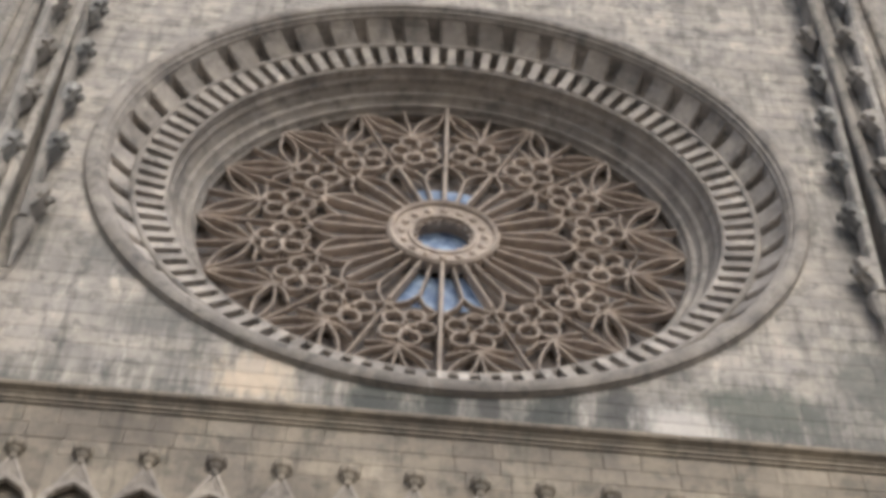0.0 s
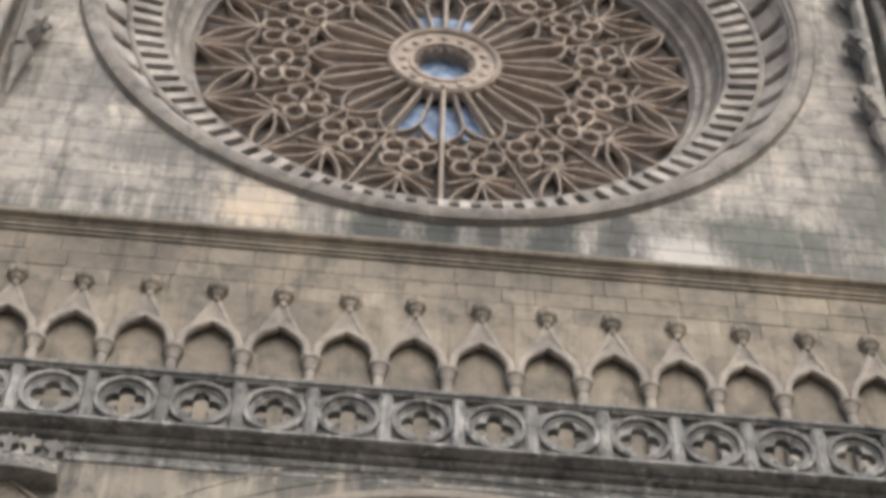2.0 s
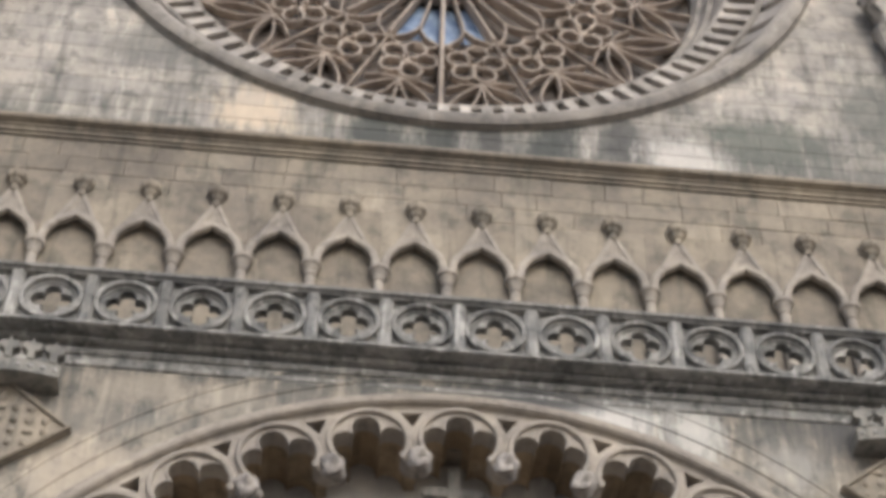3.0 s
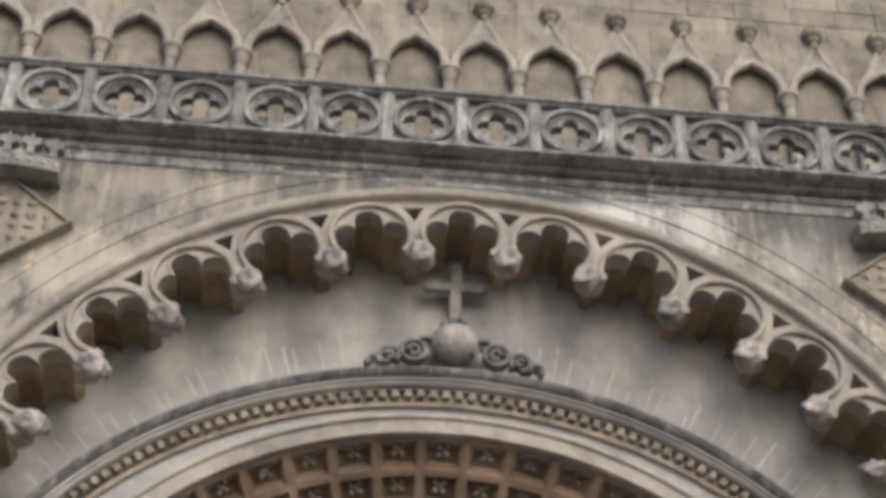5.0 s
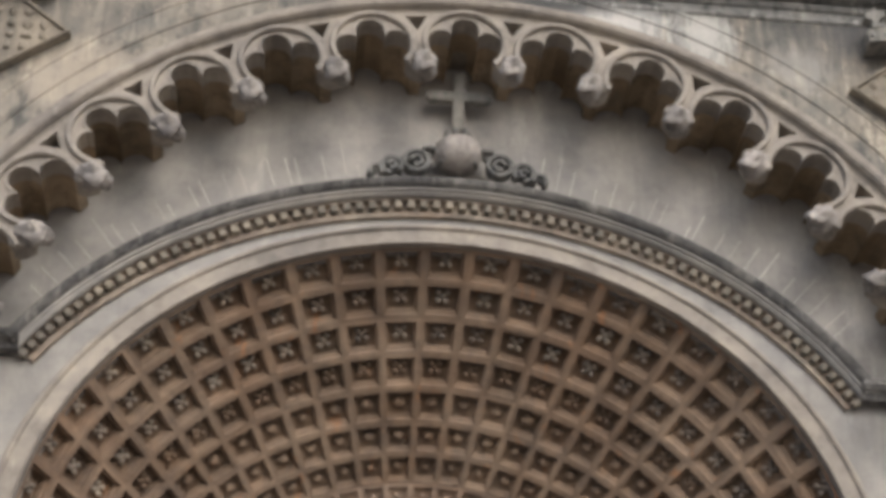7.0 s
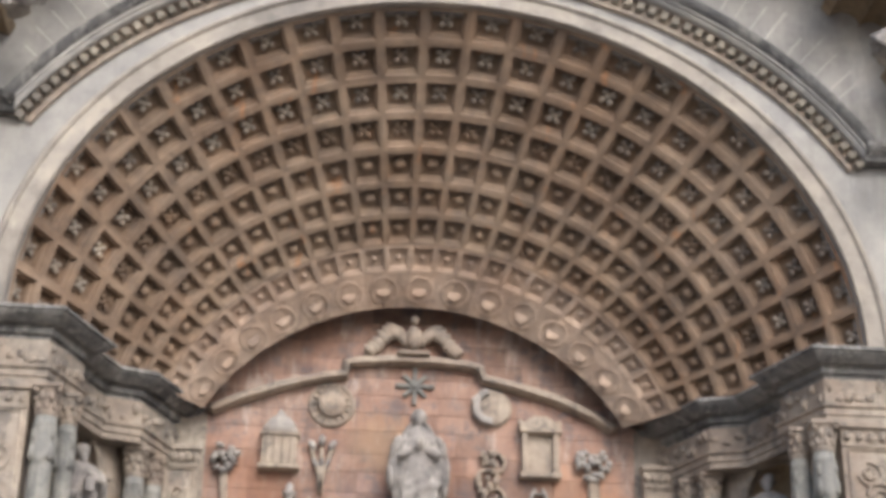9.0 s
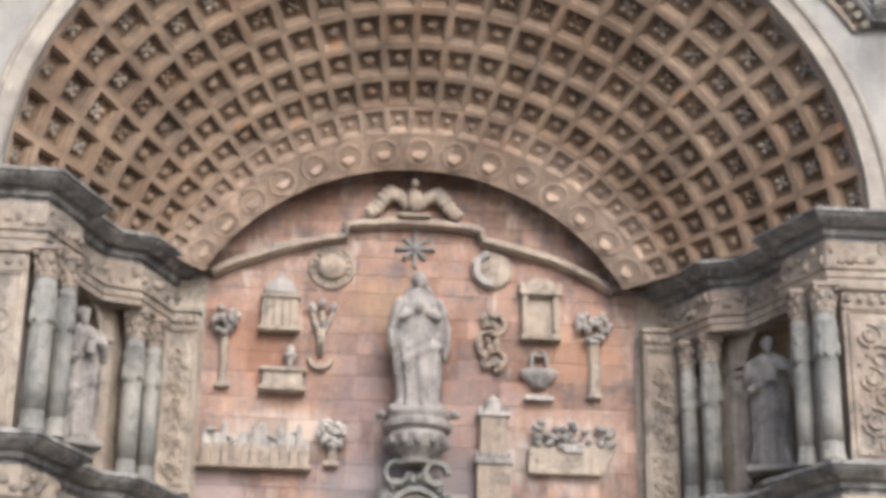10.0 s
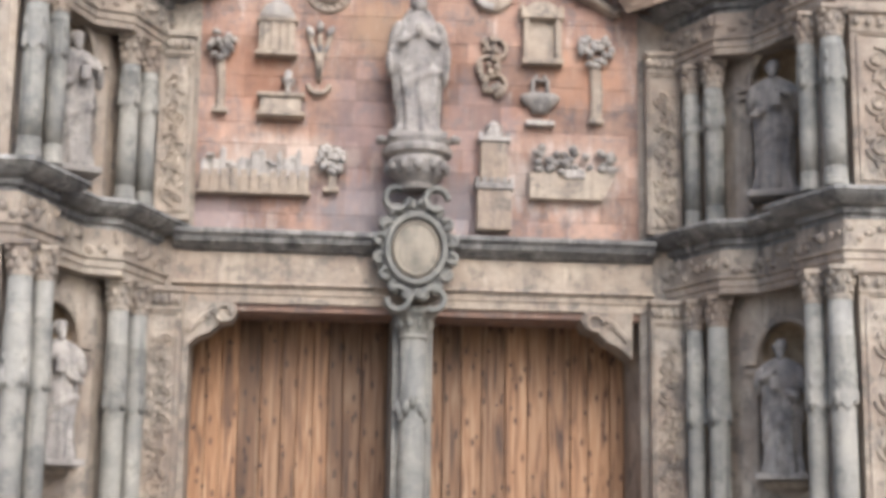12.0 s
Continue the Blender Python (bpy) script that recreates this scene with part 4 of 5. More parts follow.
def entablature(s, z):
    """Stepped entablature along one jamb; s: side; z: top."""
    e = thing("entablature", "stepped stone entablature with a dark weathered cornice", "entablature", PX, 0, z, group="entablatures of the portal")

    def run_of(prof):
        bm = bmesh.new()
        cols = [[bm.verts.new((s * x, y, h)) for x, y in offset_path(EDGE, d)] for d, h in prof]
        for j in range(len(prof)):
            q, r = cols[j], cols[(j + 1) % len(prof)]
            for i in range(len(EDGE) - 1):
                bm.faces.new((q[i], q[i + 1], r[i + 1], r[i]))
        bm.faces.new([c[0] for c in cols])
        bm.faces.new([c[-1] for c in cols])
        return bm
    part("cornice", run_of([(0.5, 0.05), (0.04, 0.01), (0.0, -0.015), (0.0, -0.045), (0.035, -0.055), (0.04, -0.075), (0.07, -0.1), (0.12, -0.13), (0.15, -0.15), (0.24, -0.16), (0.245, -0.23), (0.29, -0.25), (0.3, -0.3), (0.5, -0.3)]), M_CROWN, e, "dark crusted cornice")
    part("frieze", run_of([(0.5, -0.302), (0.25, -0.302), (0.25, -0.6), (0.5, -0.6)]), M_JAMB, e, "carved frieze")
    part("architrave", run_of([(0.5, -0.602), (0.19, -0.602), (0.19, -0.63), (0.22, -0.65), (0.22, -0.72), (0.24, -0.73), (0.24, -0.8), (0.5, -0.8)]), M_JAMB, e, "moulded architrave")
    bm = bmesh.new()
    rr = random.Random(int(z * 10) + s)
    path = offset_path(EDGE, 0.25)
    for (x0, y0), (x1, y1) in zip(path, path[1:]):
        k = math.hypot(x1 - x0, y1 - y0)
        m = max(1, int(k / 0.11))
        for i in range(m):
            f = (i + 0.5) / m
            blob(bm, s * (x0 + (x1 - x0) * f), y0 + (y1 - y0) * f, -0.45 + rr.uniform(-0.09, 0.09), rr.uniform(0.04, 0.09), 0.022, rr.uniform(0.03, 0.09), 0.9, rr.random() * 9, 1)
    tagged(part("frieze_carving", bm, M_JAMB, e, "worn leaf carving", smooth=True), kind="stuff")
    return e


for s in (-1, 1):
    for z in (8.86, 6.07):
        entablature(s, z)

BACK = [(6.6, 0.98), (4.62, 0.98), (4.42, 1.9), (3.58, 2.72), (3.4, 3.1), (3.1, 3.3), (2.6, 3.45)]
for s in (-1, 1):
    bm = bmesh.new()
    lo = [bm.verts.new((PX + s * x, y, 0)) for x, y in BACK]
    hi = [bm.verts.new((PX + s * x, y, 8.8)) for x, y in BACK]
    bl = [bm.verts.new((PX + s * x, y, 0)) for x, y in ((2.6, 4.7), (6.6, 4.7))]
    bh = [bm.verts.new((PX + s * x, y, 8.8)) for x, y in ((2.6, 4.7), (6.6, 4.7))]
    a, b = lo + bl, hi + bh
    for i in range(len(a)):
        if i != 2:          # the face that holds the niches is built below
            bm.faces.new((a[i], a[(i + 1) % len(a)], b[(i + 1) % len(a)], b[i]))
    bm.faces.new(b)
    tagged(part("wall_jamb", bm, M_JAMB), "splayed stone jamb wall behind the columns", "wall", kind="structure")
    # niche wall
    (xa, ya), (xb, yb) = BACK[2], BACK[3]
    L = math.hypot(xb - xa, yb - ya)
    ang = math.degrees(math.atan2(yb - ya, (xb - xa) * s))
    mx, my = PX + s * (xa + xb) / 2, (ya + yb) / 2
    if s == 1:
        ang -= 180
    w = 0.36
    outer = [(-L / 2, 0.0), (L / 2, 0.0), (L / 2, 8.8), (-L / 2, 8.8)]
    loops = [outer]
    for z0, z1 in ((3.18, 4.55), (6.26, 7.72)):
        loops.append([(-w, z0), (w, z0)] + [(w * math.cos(radians(q)), z1 + w * 1.15 * math.sin(radians(q))) for q in range(0, 181, 15)])
    ob = part("wall_niche", plate(loops, 0, 0.12), M_JAMB)
    ob.matrix_basis = pose(mx, my, 0, 0, 0, ang)
    tagged(ob, "stone wall with two arched niches between the columns", "wall", kind="structure")
    for z0, z1 in ((3.18, 4.55), (6.26, 7.72)):
        nb = thing("niche", "round-headed stone niche with a shell hood", "niche", mx, my, 0, group="niches of the portal")
        nb.rotation_euler.z = radians(ang)
        bm = bmesh.new()
        rows = []
        hs = [z0, z1] + [z1 + w * 1.15 * math.sin(radians(q)) for q in (20, 40, 60, 75, 88)]
        ws = [w, w] + [w * math.cos(radians(q)) for q in (20, 40, 60, 75, 88)]
        for h, r in zip(hs, ws):
            rows.append([bm.verts.new((r * math.cos(radians(q)), 0.1 + 0.95 * r * math.sin(radians(q)), h)) for q in range(0, 181, 15)])
        for q, r in zip(rows, rows[1:]):
            for i in range(12):
                bm.faces.new((q[i], q[i + 1], r[i + 1], r[i]))
        bm.faces.new(rows[0])
        part("hollow", bm, M_SOFFIT, nb, "brown curved hollow")
        bm = bmesh.new()
        bar(bm, [(-w - 0.03, 0, z0), (-w - 0.03, 0, z1)] + [((w + 0.03) * math.cos(radians(q)), 0, z1 + (w + 0.03) * 1.12 * math.sin(radians(q))) for q in range(165, 0, -15)] + [(w + 0.03, 0, z1), (w + 0.03, 0, z0)], 0.08, 0.05)
        for q in (-1, 1):
            box(bm, q * 0.42 - 0.1, q * 0.42 + 0.1, -0.1, 0.06, z1 - 0.08, z1, bevel=0.015)
            box(bm, q * 0.42 - 0.09, q * 0.42 + 0.09, -0.07, 0.06, z1 - 0.16, z1 - 0.1, bevel=0.015)
        part("surround", bm, M_JAMB, nb, "moulded surround")
        bm = lathe(bmesh.new(), [(0.1, z0 - 0.25), (0.2, z0 - 0.12), (0.34, z0 - 0.06), (0.36, z0), (0.3, z0 + 0.03)], 16, y=0.12)
        part("shelf", bm, M_JAMB, nb, "bracketed shelf")


LADY = [(0.0, 0.17, 0.12), (0.03, 0.165, 0.12), (0.08, 0.135, 0.11), (0.2, 0.14, 0.11), (0.32, 0.155, 0.115), (0.42, 0.175, 0.12), (0.52, 0.19, 0.12), (0.6, 0.2, 0.12), (0.68, 0.19, 0.115), (0.75, 0.16, 0.1), (0.8, 0.12, 0.085), (0.835, 0.07, 0.065), (0.86, 0.045, 0.05)]
SAINT = [(0.0, 0.14, 0.11), (0.03, 0.15, 0.12), (0.15, 0.13, 0.105), (0.3, 0.135, 0.1), (0.45, 0.15, 0.105), (0.56, 0.145, 0.105), (0.66, 0.15, 0.105), (0.75, 0.165, 0.1), (0.8, 0.15, 0.09), (0.83, 0.09, 0.07), (0.85, 0.05, 0.055)]


def figure(name, label, x, y, z, h, face, arms=0, mat=M_STATUE, veil=False, seed=0):
    """A robed standing statue as one plain mesh, h high; the robe falls in long folds."""
    bm = bmesh.new()
    n = 72
    base = LADY if veil else SAINT
    fs = np.linspace(0, base[-1][0], 46)
    hw = np.interp(fs, [b[0] for b in base], [b[1] for b in base])
    hd = np.interp(fs, [b[0] for b in base], [b[2] for b in base])
    rows = []
    for f, w, d in zip(fs, hw, hd):
        row = []
        for i in range(n):
            a = 2 * math.pi * i / n
            low = max(0.0, 1 - f / 0.62)
            # long folds below, a slanting mantle across the waist
            fold = 0.12 * low * math.sin(9 * a + 2.2 * math.sin(4 * f + seed)) + 0.05 * low * math.sin(17 * a + 5 * f)
            sl = f - 0.34 - 0.10 * math.cos(a + 0.5)
            fold += 0.10 * math.exp(-(sl / 0.022) ** 2) + 0.06 * math.exp(-((sl - 0.07) / 0.02) ** 2) - 0.05 * math.exp(-((sl + 0.05) / 0.03) ** 2)
            fold += 0.035 * math.sin(6 * a + 22 * f + seed) * (0.45 < f < 0.8)
            row.append(bm.verts.new((w * h * (1 + fold) * math.cos(a), d * h * (1 + fold) * math.sin(a), f * h)))
        rows.append(row)
    for q, r in zip(rows, rows[1:]):
        for i in range(n):
            bm.faces.new((q[i], q[(i + 1) % n], r[(i + 1) % n], r[i]))
    bm.faces.new(rows[0])
    bm.faces.new(rows[-1])
    blob(bm, 0, -0.025 * h, 0.915 * h, 0.044 * h, 0.05 * h, 0.062 * h, 0.04, 1, 3)
    if veil:
        blob(bm, 0, 0.022 * h, 0.928 * h, 0.06 * h, 0.05 * h, 0.074 * h, 0.05, 2, 3)
        for s in (-1, 1):
            blob(bm, s * 0.085 * h, 0.01 * h, 0.81 * h, 0.026 * h, 0.06 * h, 0.11 * h, 0.12, s, 2, pose(0, 0, 0, 0, -s * 28, 0).to_3x3())
            blob(bm, s * 0.185 * h, -0.01 * h, 0.5 * h, 0.03 * h, 0.06 * h, (0.1 + 0.07 * (s > 0)) * h, 0.25, s, 2, pose(0, 0, 0, 0, s * 4, 0).to_3x3())
    else:
        blob(bm, 0, 0.015 * h, 0.935 * h, 0.056 * h, 0.056 * h, 0.058 * h, 0.4, 5, 2)
        blob(bm, 0, -0.06 * h, 0.868 * h, 0.03 * h, 0.028 * h, 0.045 * h, 0.35, 6, 2)
    for s in (-1, 1):
        lift = 0.0 if arms == 0 else 0.07 * s * arms
        blob(bm, s * 0.15 * h, -0.03 * h, 0.685 * h, 0.045 * h, 0.05 * h, 0.11 * h, 0.12, s, 2, pose(0, 0, 0, 14, -s * 12, 0).to_3x3())
        blob(bm, s * 0.085 * h, -0.115 * h, (0.645 + lift) * h, 0.085 * h, 0.034 * h, 0.034 * h, 0.12, 1, 2, pose(0, 0, 0, 0, s * 28, -s * 28).to_3x3())
    if arms == 0:
        for s in (-1, 1):
            blob(bm, s * 0.012 * h, -0.155 * h, 0.70 * h, 0.014 * h, 0.02 * h, 0.05 * h, 0.05, 1, 2, pose(0, 0, 0, 12, 0, 0).to_3x3())
    else:
        box(bm, arms * 0.03 * h - 0.035 * h, arms * 0.03 * h + 0.035 * h, -0.18 * h, -0.13 * h, 0.6 * h, 0.7 * h, bevel=0.008)
    box(bm, -0.19 * h, 0.19 * h, -0.14 * h, 0.13 * h, -0.035 * h, 0.012 * h, bevel=0.01)
    ob = part(name, bm, mat, None, smooth=True)
    ob.matrix_basis = pose(x, y, z, 0, 0, face)
    return tagged(ob, label, "statue")


for s, f in ((1, -45), (-1, 45)):
    figure("statue", "weathered stone statue in the upper niche", PX + s * 3.87, 2.13, 6.35, 1.58, f * 0.5, 1, seed=s)
    figure("statue", "weathered robed stone statue in the lower niche", PX + s * 3.87, 2.13, 3.24, 1.5, f * 0.5, -1, seed=s + 3)

# columns
SH = [(0.19, 0.0), (0.19, 0.1), (0.165, 0.13), (0.175, 0.17), (0.15, 0.2), (0.15, 0.24)]


def column(x, y, z0, z1, r, label="carved stone column with a leafy capital and a collar of pendants"):
    c = thing("column", label, "column", x, y, z0, group="columns of the portal")
    h = z1 - z0
    part("base", lathe(bmesh.new(), [(r * 1.14, 0), (r * 1.14, 0.04), (r * 1.06, 0.055), (r * 1.09, 0.08), (r * 1.02, 0.1), (r, 0.2)], 20), M_COL, c, "moulded base", smooth=False)
    part("shaft", lathe(bmesh.new(), [(r, 0.2), (r, h * 0.3), (r * 0.99, h * 0.62), (r * 0.96, h - 0.32)], 22), M_COL, c, "plain round shaft", smooth=True)
    bm = bmesh.new()
    lo, hi, m = h * 0.55, h * 0.78, 24
    ra = [bm.verts.new((r * 1.2 * math.cos(2 * math.pi * i / m), r * 1.2 * math.sin(2 * math.pi * i / m), lo + 0.1 * abs(math.sin(4 * math.pi * i / m)))) for i in range(m)]
    rb = [bm.verts.new((r * 1.16 * math.cos(2 * math.pi * i / m), r * 1.16 * math.sin(2 * math.pi * i / m), lo + 0.18)) for i in range(m)]
    rc = [bm.verts.new((r * 1.04 * math.cos(2 * math.pi * i / m), r * 1.04 * math.sin(2 * math.pi * i / m), hi)) for i in range(m)]
    for q, t in ((ra, rb), (rb, rc)):
        for i in range(m):
            bm.faces.new((q[i], q[(i + 1) % m], t[(i + 1) % m], t[i]))
    for i in range(4):
        a = math.pi / 2 * i + math.pi / 4
        blob(bm, r * 1.12 * math.cos(a), r * 1.12 * math.sin(a), lo + 0.12, 0.03, 0.03, 0.11, 0.3, i, 1)
        blob(bm, r * 1.1 * math.cos(a), r * 1.1 * math.sin(a), lo + 0.32, 0.022, 0.022, 0.07, 0.3, i, 1)
    part("collar", bm, M_COL, c, "carved hanging collar", smooth=True)
    zc = h - 0.32
    bm = lathe(bmesh.new(), [(r * 0.9, zc - 0.03), (r * 1.05, zc - 0.02), (r * 1.05, zc + 0.01), (r * 0.9, zc + 0.02), (r * 0.92, zc + 0.12), (r * 1.1, zc + 0.23), (r * 1.2, zc + 0.26)], 16)
    for t, rr, hh in ((0, 1.0, 0.08), (1, 1.1, 0.17)):
        for i in range(8):
            a = 2 * math.pi * (i + 0.5 * t) / 8
            blob(bm, r * rr * math.cos(a), r * rr * math.sin(a), zc + hh, 0.026, 0.026, 0.055, 0.4, i + t, 1)
    for i in range(4):
        a = math.pi / 4 + math.pi / 2 * i
        blob(bm, r * 1.38 * math.cos(a), r * 1.38 * math.sin(a), zc + 0.24, 0.035, 0.035, 0.035, 0.2, i, 1)
    box(bm, -r * 1.28, r * 1.28, -r * 1.28, r * 1.28, zc + 0.27, zc + 0.32, bevel=0.01)
    part("capital", bm, M_JAMB, c, "leafy capital")
    return c


COLS = [(4.1, 0.76, 0.12), (3.91, 1.02, 0.1), (3.33, 2.72, 0.112), (3.14, 3.0, 0.098)]
for s in (-1, 1):
    for x, y, r in COLS:
        column(PX + s * x, y, 6.12, 8.06, r)
        column(PX + s * x, y, 2.0, 5.27, r * 1.06)
    for z1, z0 in ((6.12, 6.0), (2.0, 0.0)):
        if z0 == 0.0:
            ped = thing("pedestal", "tall stone pedestal under the jamb columns", "pedestal", PX, 0, 0, group="pedestals of the portal")
            bm = bmesh.new()
            pth = offset_path(EDGE, 0.06)
            lo = [bm.verts.new((s * x, y, 0)) for x, y in pth]
            hi = [bm.verts.new((s * x, y, 2.0)) for x, y in pth]
            bo = [bm.verts.new((s * x, y, q)) for q in (0, 2.0) for x, y in ((2.62, 3.44), (6.6, 3.44))]
            a, b = lo + [bo[0], bo[1]], hi + [bo[2], bo[3]]
            for i in range(len(a)):
                bm.faces.new((a[i], a[(i + 1) % len(a)], b[(i + 1) % len(a)], b[i]))
            bm.faces.new(b)
            part("block", bm, M_COL, ped, "plain block")


def carved_panel(x, y, z0, z1, w, face, seed):
    """A pilaster with a sunk panel of scroll carving."""
    c = thing("pilaster", "flat stone pilaster with a panel of worn scroll carving", "pilaster", x, y, z0, group="carved pilasters")
    c.rotation_euler.z = radians(face)
    h = z1 - z0
    bm = boxed(-w / 2, w / 2, -0.1, 0.06, 0, h, bevel=0.012)
    part("slab", bm, M_JAMB, c)
    bm = bmesh.new()
    bar(bm, [(-w * 0.4, -0.1, 0.08), (w * 0.4, -0.1, 0.08), (w * 0.4, -0.1, h - 0.3), (-w * 0.4, -0.1, h - 0.3)], 0.035, 0.025, closed=True)
    part("panel_border", bm, M_JAMB, c)
    bm = bmesh.new()
    rr = random.Random(seed)
    z = 0.2
    s = 1
    while z < h - 0.5:
        r = w * rr.uniform(0.19, 0.25)
        bar(bm, arc(s * w * 0.08, z, r, -100 * s, 170 * s, 12, y=-0.1), 0.035, 0.035)
        bar(bm, arc(s * w * 0.08, z, r * 0.5, 0, 270 * s, 8, y=-0.1), 0.03, 0.045)
        for k in range(4):
            blob(bm, rr.uniform(-0.3, 0.3) * w, -0.11, z + rr.uniform(-0.1, 0.1), 0.025, 0.025, 0.04, 0.5, k, 1)
        z += r * 1.7
        s = -s
    part("scroll_carving", bm, M_JAMB, c, "worn raised scrolls")
    bm = boxed(-w * 0.54, w * 0.54, -0.15, 0.06, h - 0.06, h, bevel=0.01)
    box(bm, -w * 0.5, w * 0.5, -0.12, 0.06, h - 0.27, h - 0.24, bevel=0.01)
    for k in range(5):
        blob(bm, (k - 2) * w * 0.2, -0.12, h - 0.15, 0.05, 0.04, 0.07, 0.4, k, 1)
    part("capital", bm, M_JAMB, c, "leafy flat capital")


for s in (-1, 1):
    carved_panel(PX + s * 2.86, 3.3, 6.08, 8.3, 0.42, 0, 3 + s)
    carved_panel(PX + s * 2.88, 3.28, 2.0, 5.3, 0.42, 0, 7 + s)
    carved_panel(PX + s * 4.62, 0.82, 6.1, 8.06, 0.66, 0, 11 + s)
    carved_panel(PX + s * 4.62, 0.82, 2.0, 5.27, 0.66, 0, 17 + s)

# ---- tympanum ----
TYP = 3.46
tymp = tagged(part("wall_tympanum", boxed(-3.0, 2.9, TYP + 0.02, TYP + 0.7, 5.1, 11.2), M_TYMP), "red stone tympanum wall in large blocks", "wall", kind="structure")

eave = thing("tympanum_cornice", "thin curved stone cornice across the tympanum", "cornice", -0.1, TYP, 0)
L = [(-2.5, 8.85), (-2.2, 9.0), (-1.7, 9.19), (-1.2, 9.33), (-0.92, 9.38), (-0.9, 9.52), (-0.72, 9.56), (-0.3, 9.6), (0.2, 9.6), (0.6, 9.57), (0.76, 9.53), (0.8, 9.4), (1.15, 9.33), (1.7, 9.18), (2.15, 8.98), (2.4, 8.82)]
bm = sweep(bmesh.new(), line_path([(x, 0.02, z) for x, z in L]), [(-0.07, -0.04), (-0.07, 0.06), (-0.02, 0.14), (0.05, 0.18), (0.08, 0.1), (0.08, -0.04)], ring=True)
part("molding", bm, M_RELIEF, eave)
bm = bmesh.new()
for x, z in ((-0.9, 9.45), (0.78, 9.46), (-2.5, 8.86), (2.4, 8.83), (-1.75, 9.18), (1.75, 9.17)):
    blob(bm, x, -0.05, z, 0.07, 0.1, 0.06, 0.3, x, 1)
part("scroll_end", bm, M_RELIEF, eave, "small carved ends")

bm = bmesh.new()
for s in (-1, 1):
    for k in range(9):
        t = k / 8
        blob(bm, s * (0.12 + 0.42 * t), -0.06, 0.22 + 0.12 * math.sin(math.pi * min(1, t * 1.25)) - 0.16 * t * t, 0.07, 0.06, 0.15 - 0.05 * t, 0.15, k, 1, pose(0, 0, 0, 0, s * (18 + 30 * t), 0).to_3x3())
blob(bm, 0, -0.09, 0.22, 0.1, 0.09, 0.17, 0.1, 1, 2)
blob(bm, 0, -0.13, 0.44, 0.05, 0.06, 0.06, 0.1, 1, 2)
box(bm, -0.2, 0.2, -0.14, 0.02, 0.0, 0.05, bevel=0.01)
ob = part("bird_carving", bm, M_RELIEF, smooth=True)
ob.location = (-0.18, TYP - 0.06, 9.63)
tagged(ob, "weathered stone bird with spread wings on the cornice", "carving")


def relief(name, label, x, z, build, mat=M_RELIEF):
    t = thing(name, label, "relief", x, TYP, z, group="reliefs on the tympanum")
    build(t, mat)
    return t


def disc_relief(t, mat, r=0.29, rays=True):
    part("disc", lathe(bmesh.new(), [(r, 0), (r, 0.03), (r * 0.92, 0.06), (r * 0.8, 0.04), (r * 0.62, 0.04), (r * 0.55, 0.1), (r * 0.3, 0.14), (0.01, 0.15)], 36), mat, t, smooth=False).matrix_basis = pose(0, 0.02, 0, 90, 0, 0)
    if rays:
        for k in range(16):
            bm = bar(bmesh.new(), [pol(r * 0.62, 22.5 * k), pol(r * 0.86, 22.5 * k)], 0.03, 0.04)
            part("ray", bm, mat, t).location.y = -0.01


def moon_relief(t, mat):
    part("disc", lathe(bmesh.new(), [(0.25, 0), (0.25, 0.05), (0.22, 0.08), (0.01, 0.09)], 32), mat, t).matrix_basis = pose(0.03, 0.02, 0, 90, 0, 0)
    bm = bmesh.new()
    bar(bm, arc(0.02, 0, 0.19, 100, 275, 14, y=-0.06), 0.09, 0.06)
    blob(bm, -0.19, -0.09, 0.06, 0.05, 0.05, 0.07, 0.3, 1, 1)
    part("crescent", bm, M_STATUE, t, "grey crescent")


def star_relief(t, mat):
    for k in range(8):
        bm = bar(bmesh.new(), [pol(0.05, 45 * k), pol(0.24 if k % 2 == 0 else 0.19, 45 * k)], 0.055, 0.05)
        part("ray", bm, M_COL, t)
    part("boss", blob(bmesh.new(), 0, -0.03, 0, 0.07, 0.06, 0.07, 0.1, 1, 2), M_COL, t)


def temple_relief(t, mat):
    part("body", boxed(-0.21, 0.21, -0.14, 0.02, 0, 0.36, bevel=0.015), mat, t)
    part("plinth", boxed(-0.25, 0.25, -0.18, 0.02, -0.05, 0.0, bevel=0.015), mat, t)
    part("eave", boxed(-0.24, 0.24, -0.17, 0.02, 0.36, 0.4, bevel=0.015), mat, t)
    for x in (-0.14, -0.05, 0.05, 0.14):
        part("pillar", lathe(bmesh.new(), [(0.025, 0.02), (0.022, 0.34)], 8, x=x, y=-0.145), mat, t)
    bm = lathe(bmesh.new(), [(0.22, 0.4), (0.21, 0.5), (0.15, 0.6), (0.06, 0.66), (0.04, 0.7), (0.01, 0.74)], 20, sy=0.7)
    part("dome", bm, M_STATUE, t, "grey ribbed dome", smooth=True)


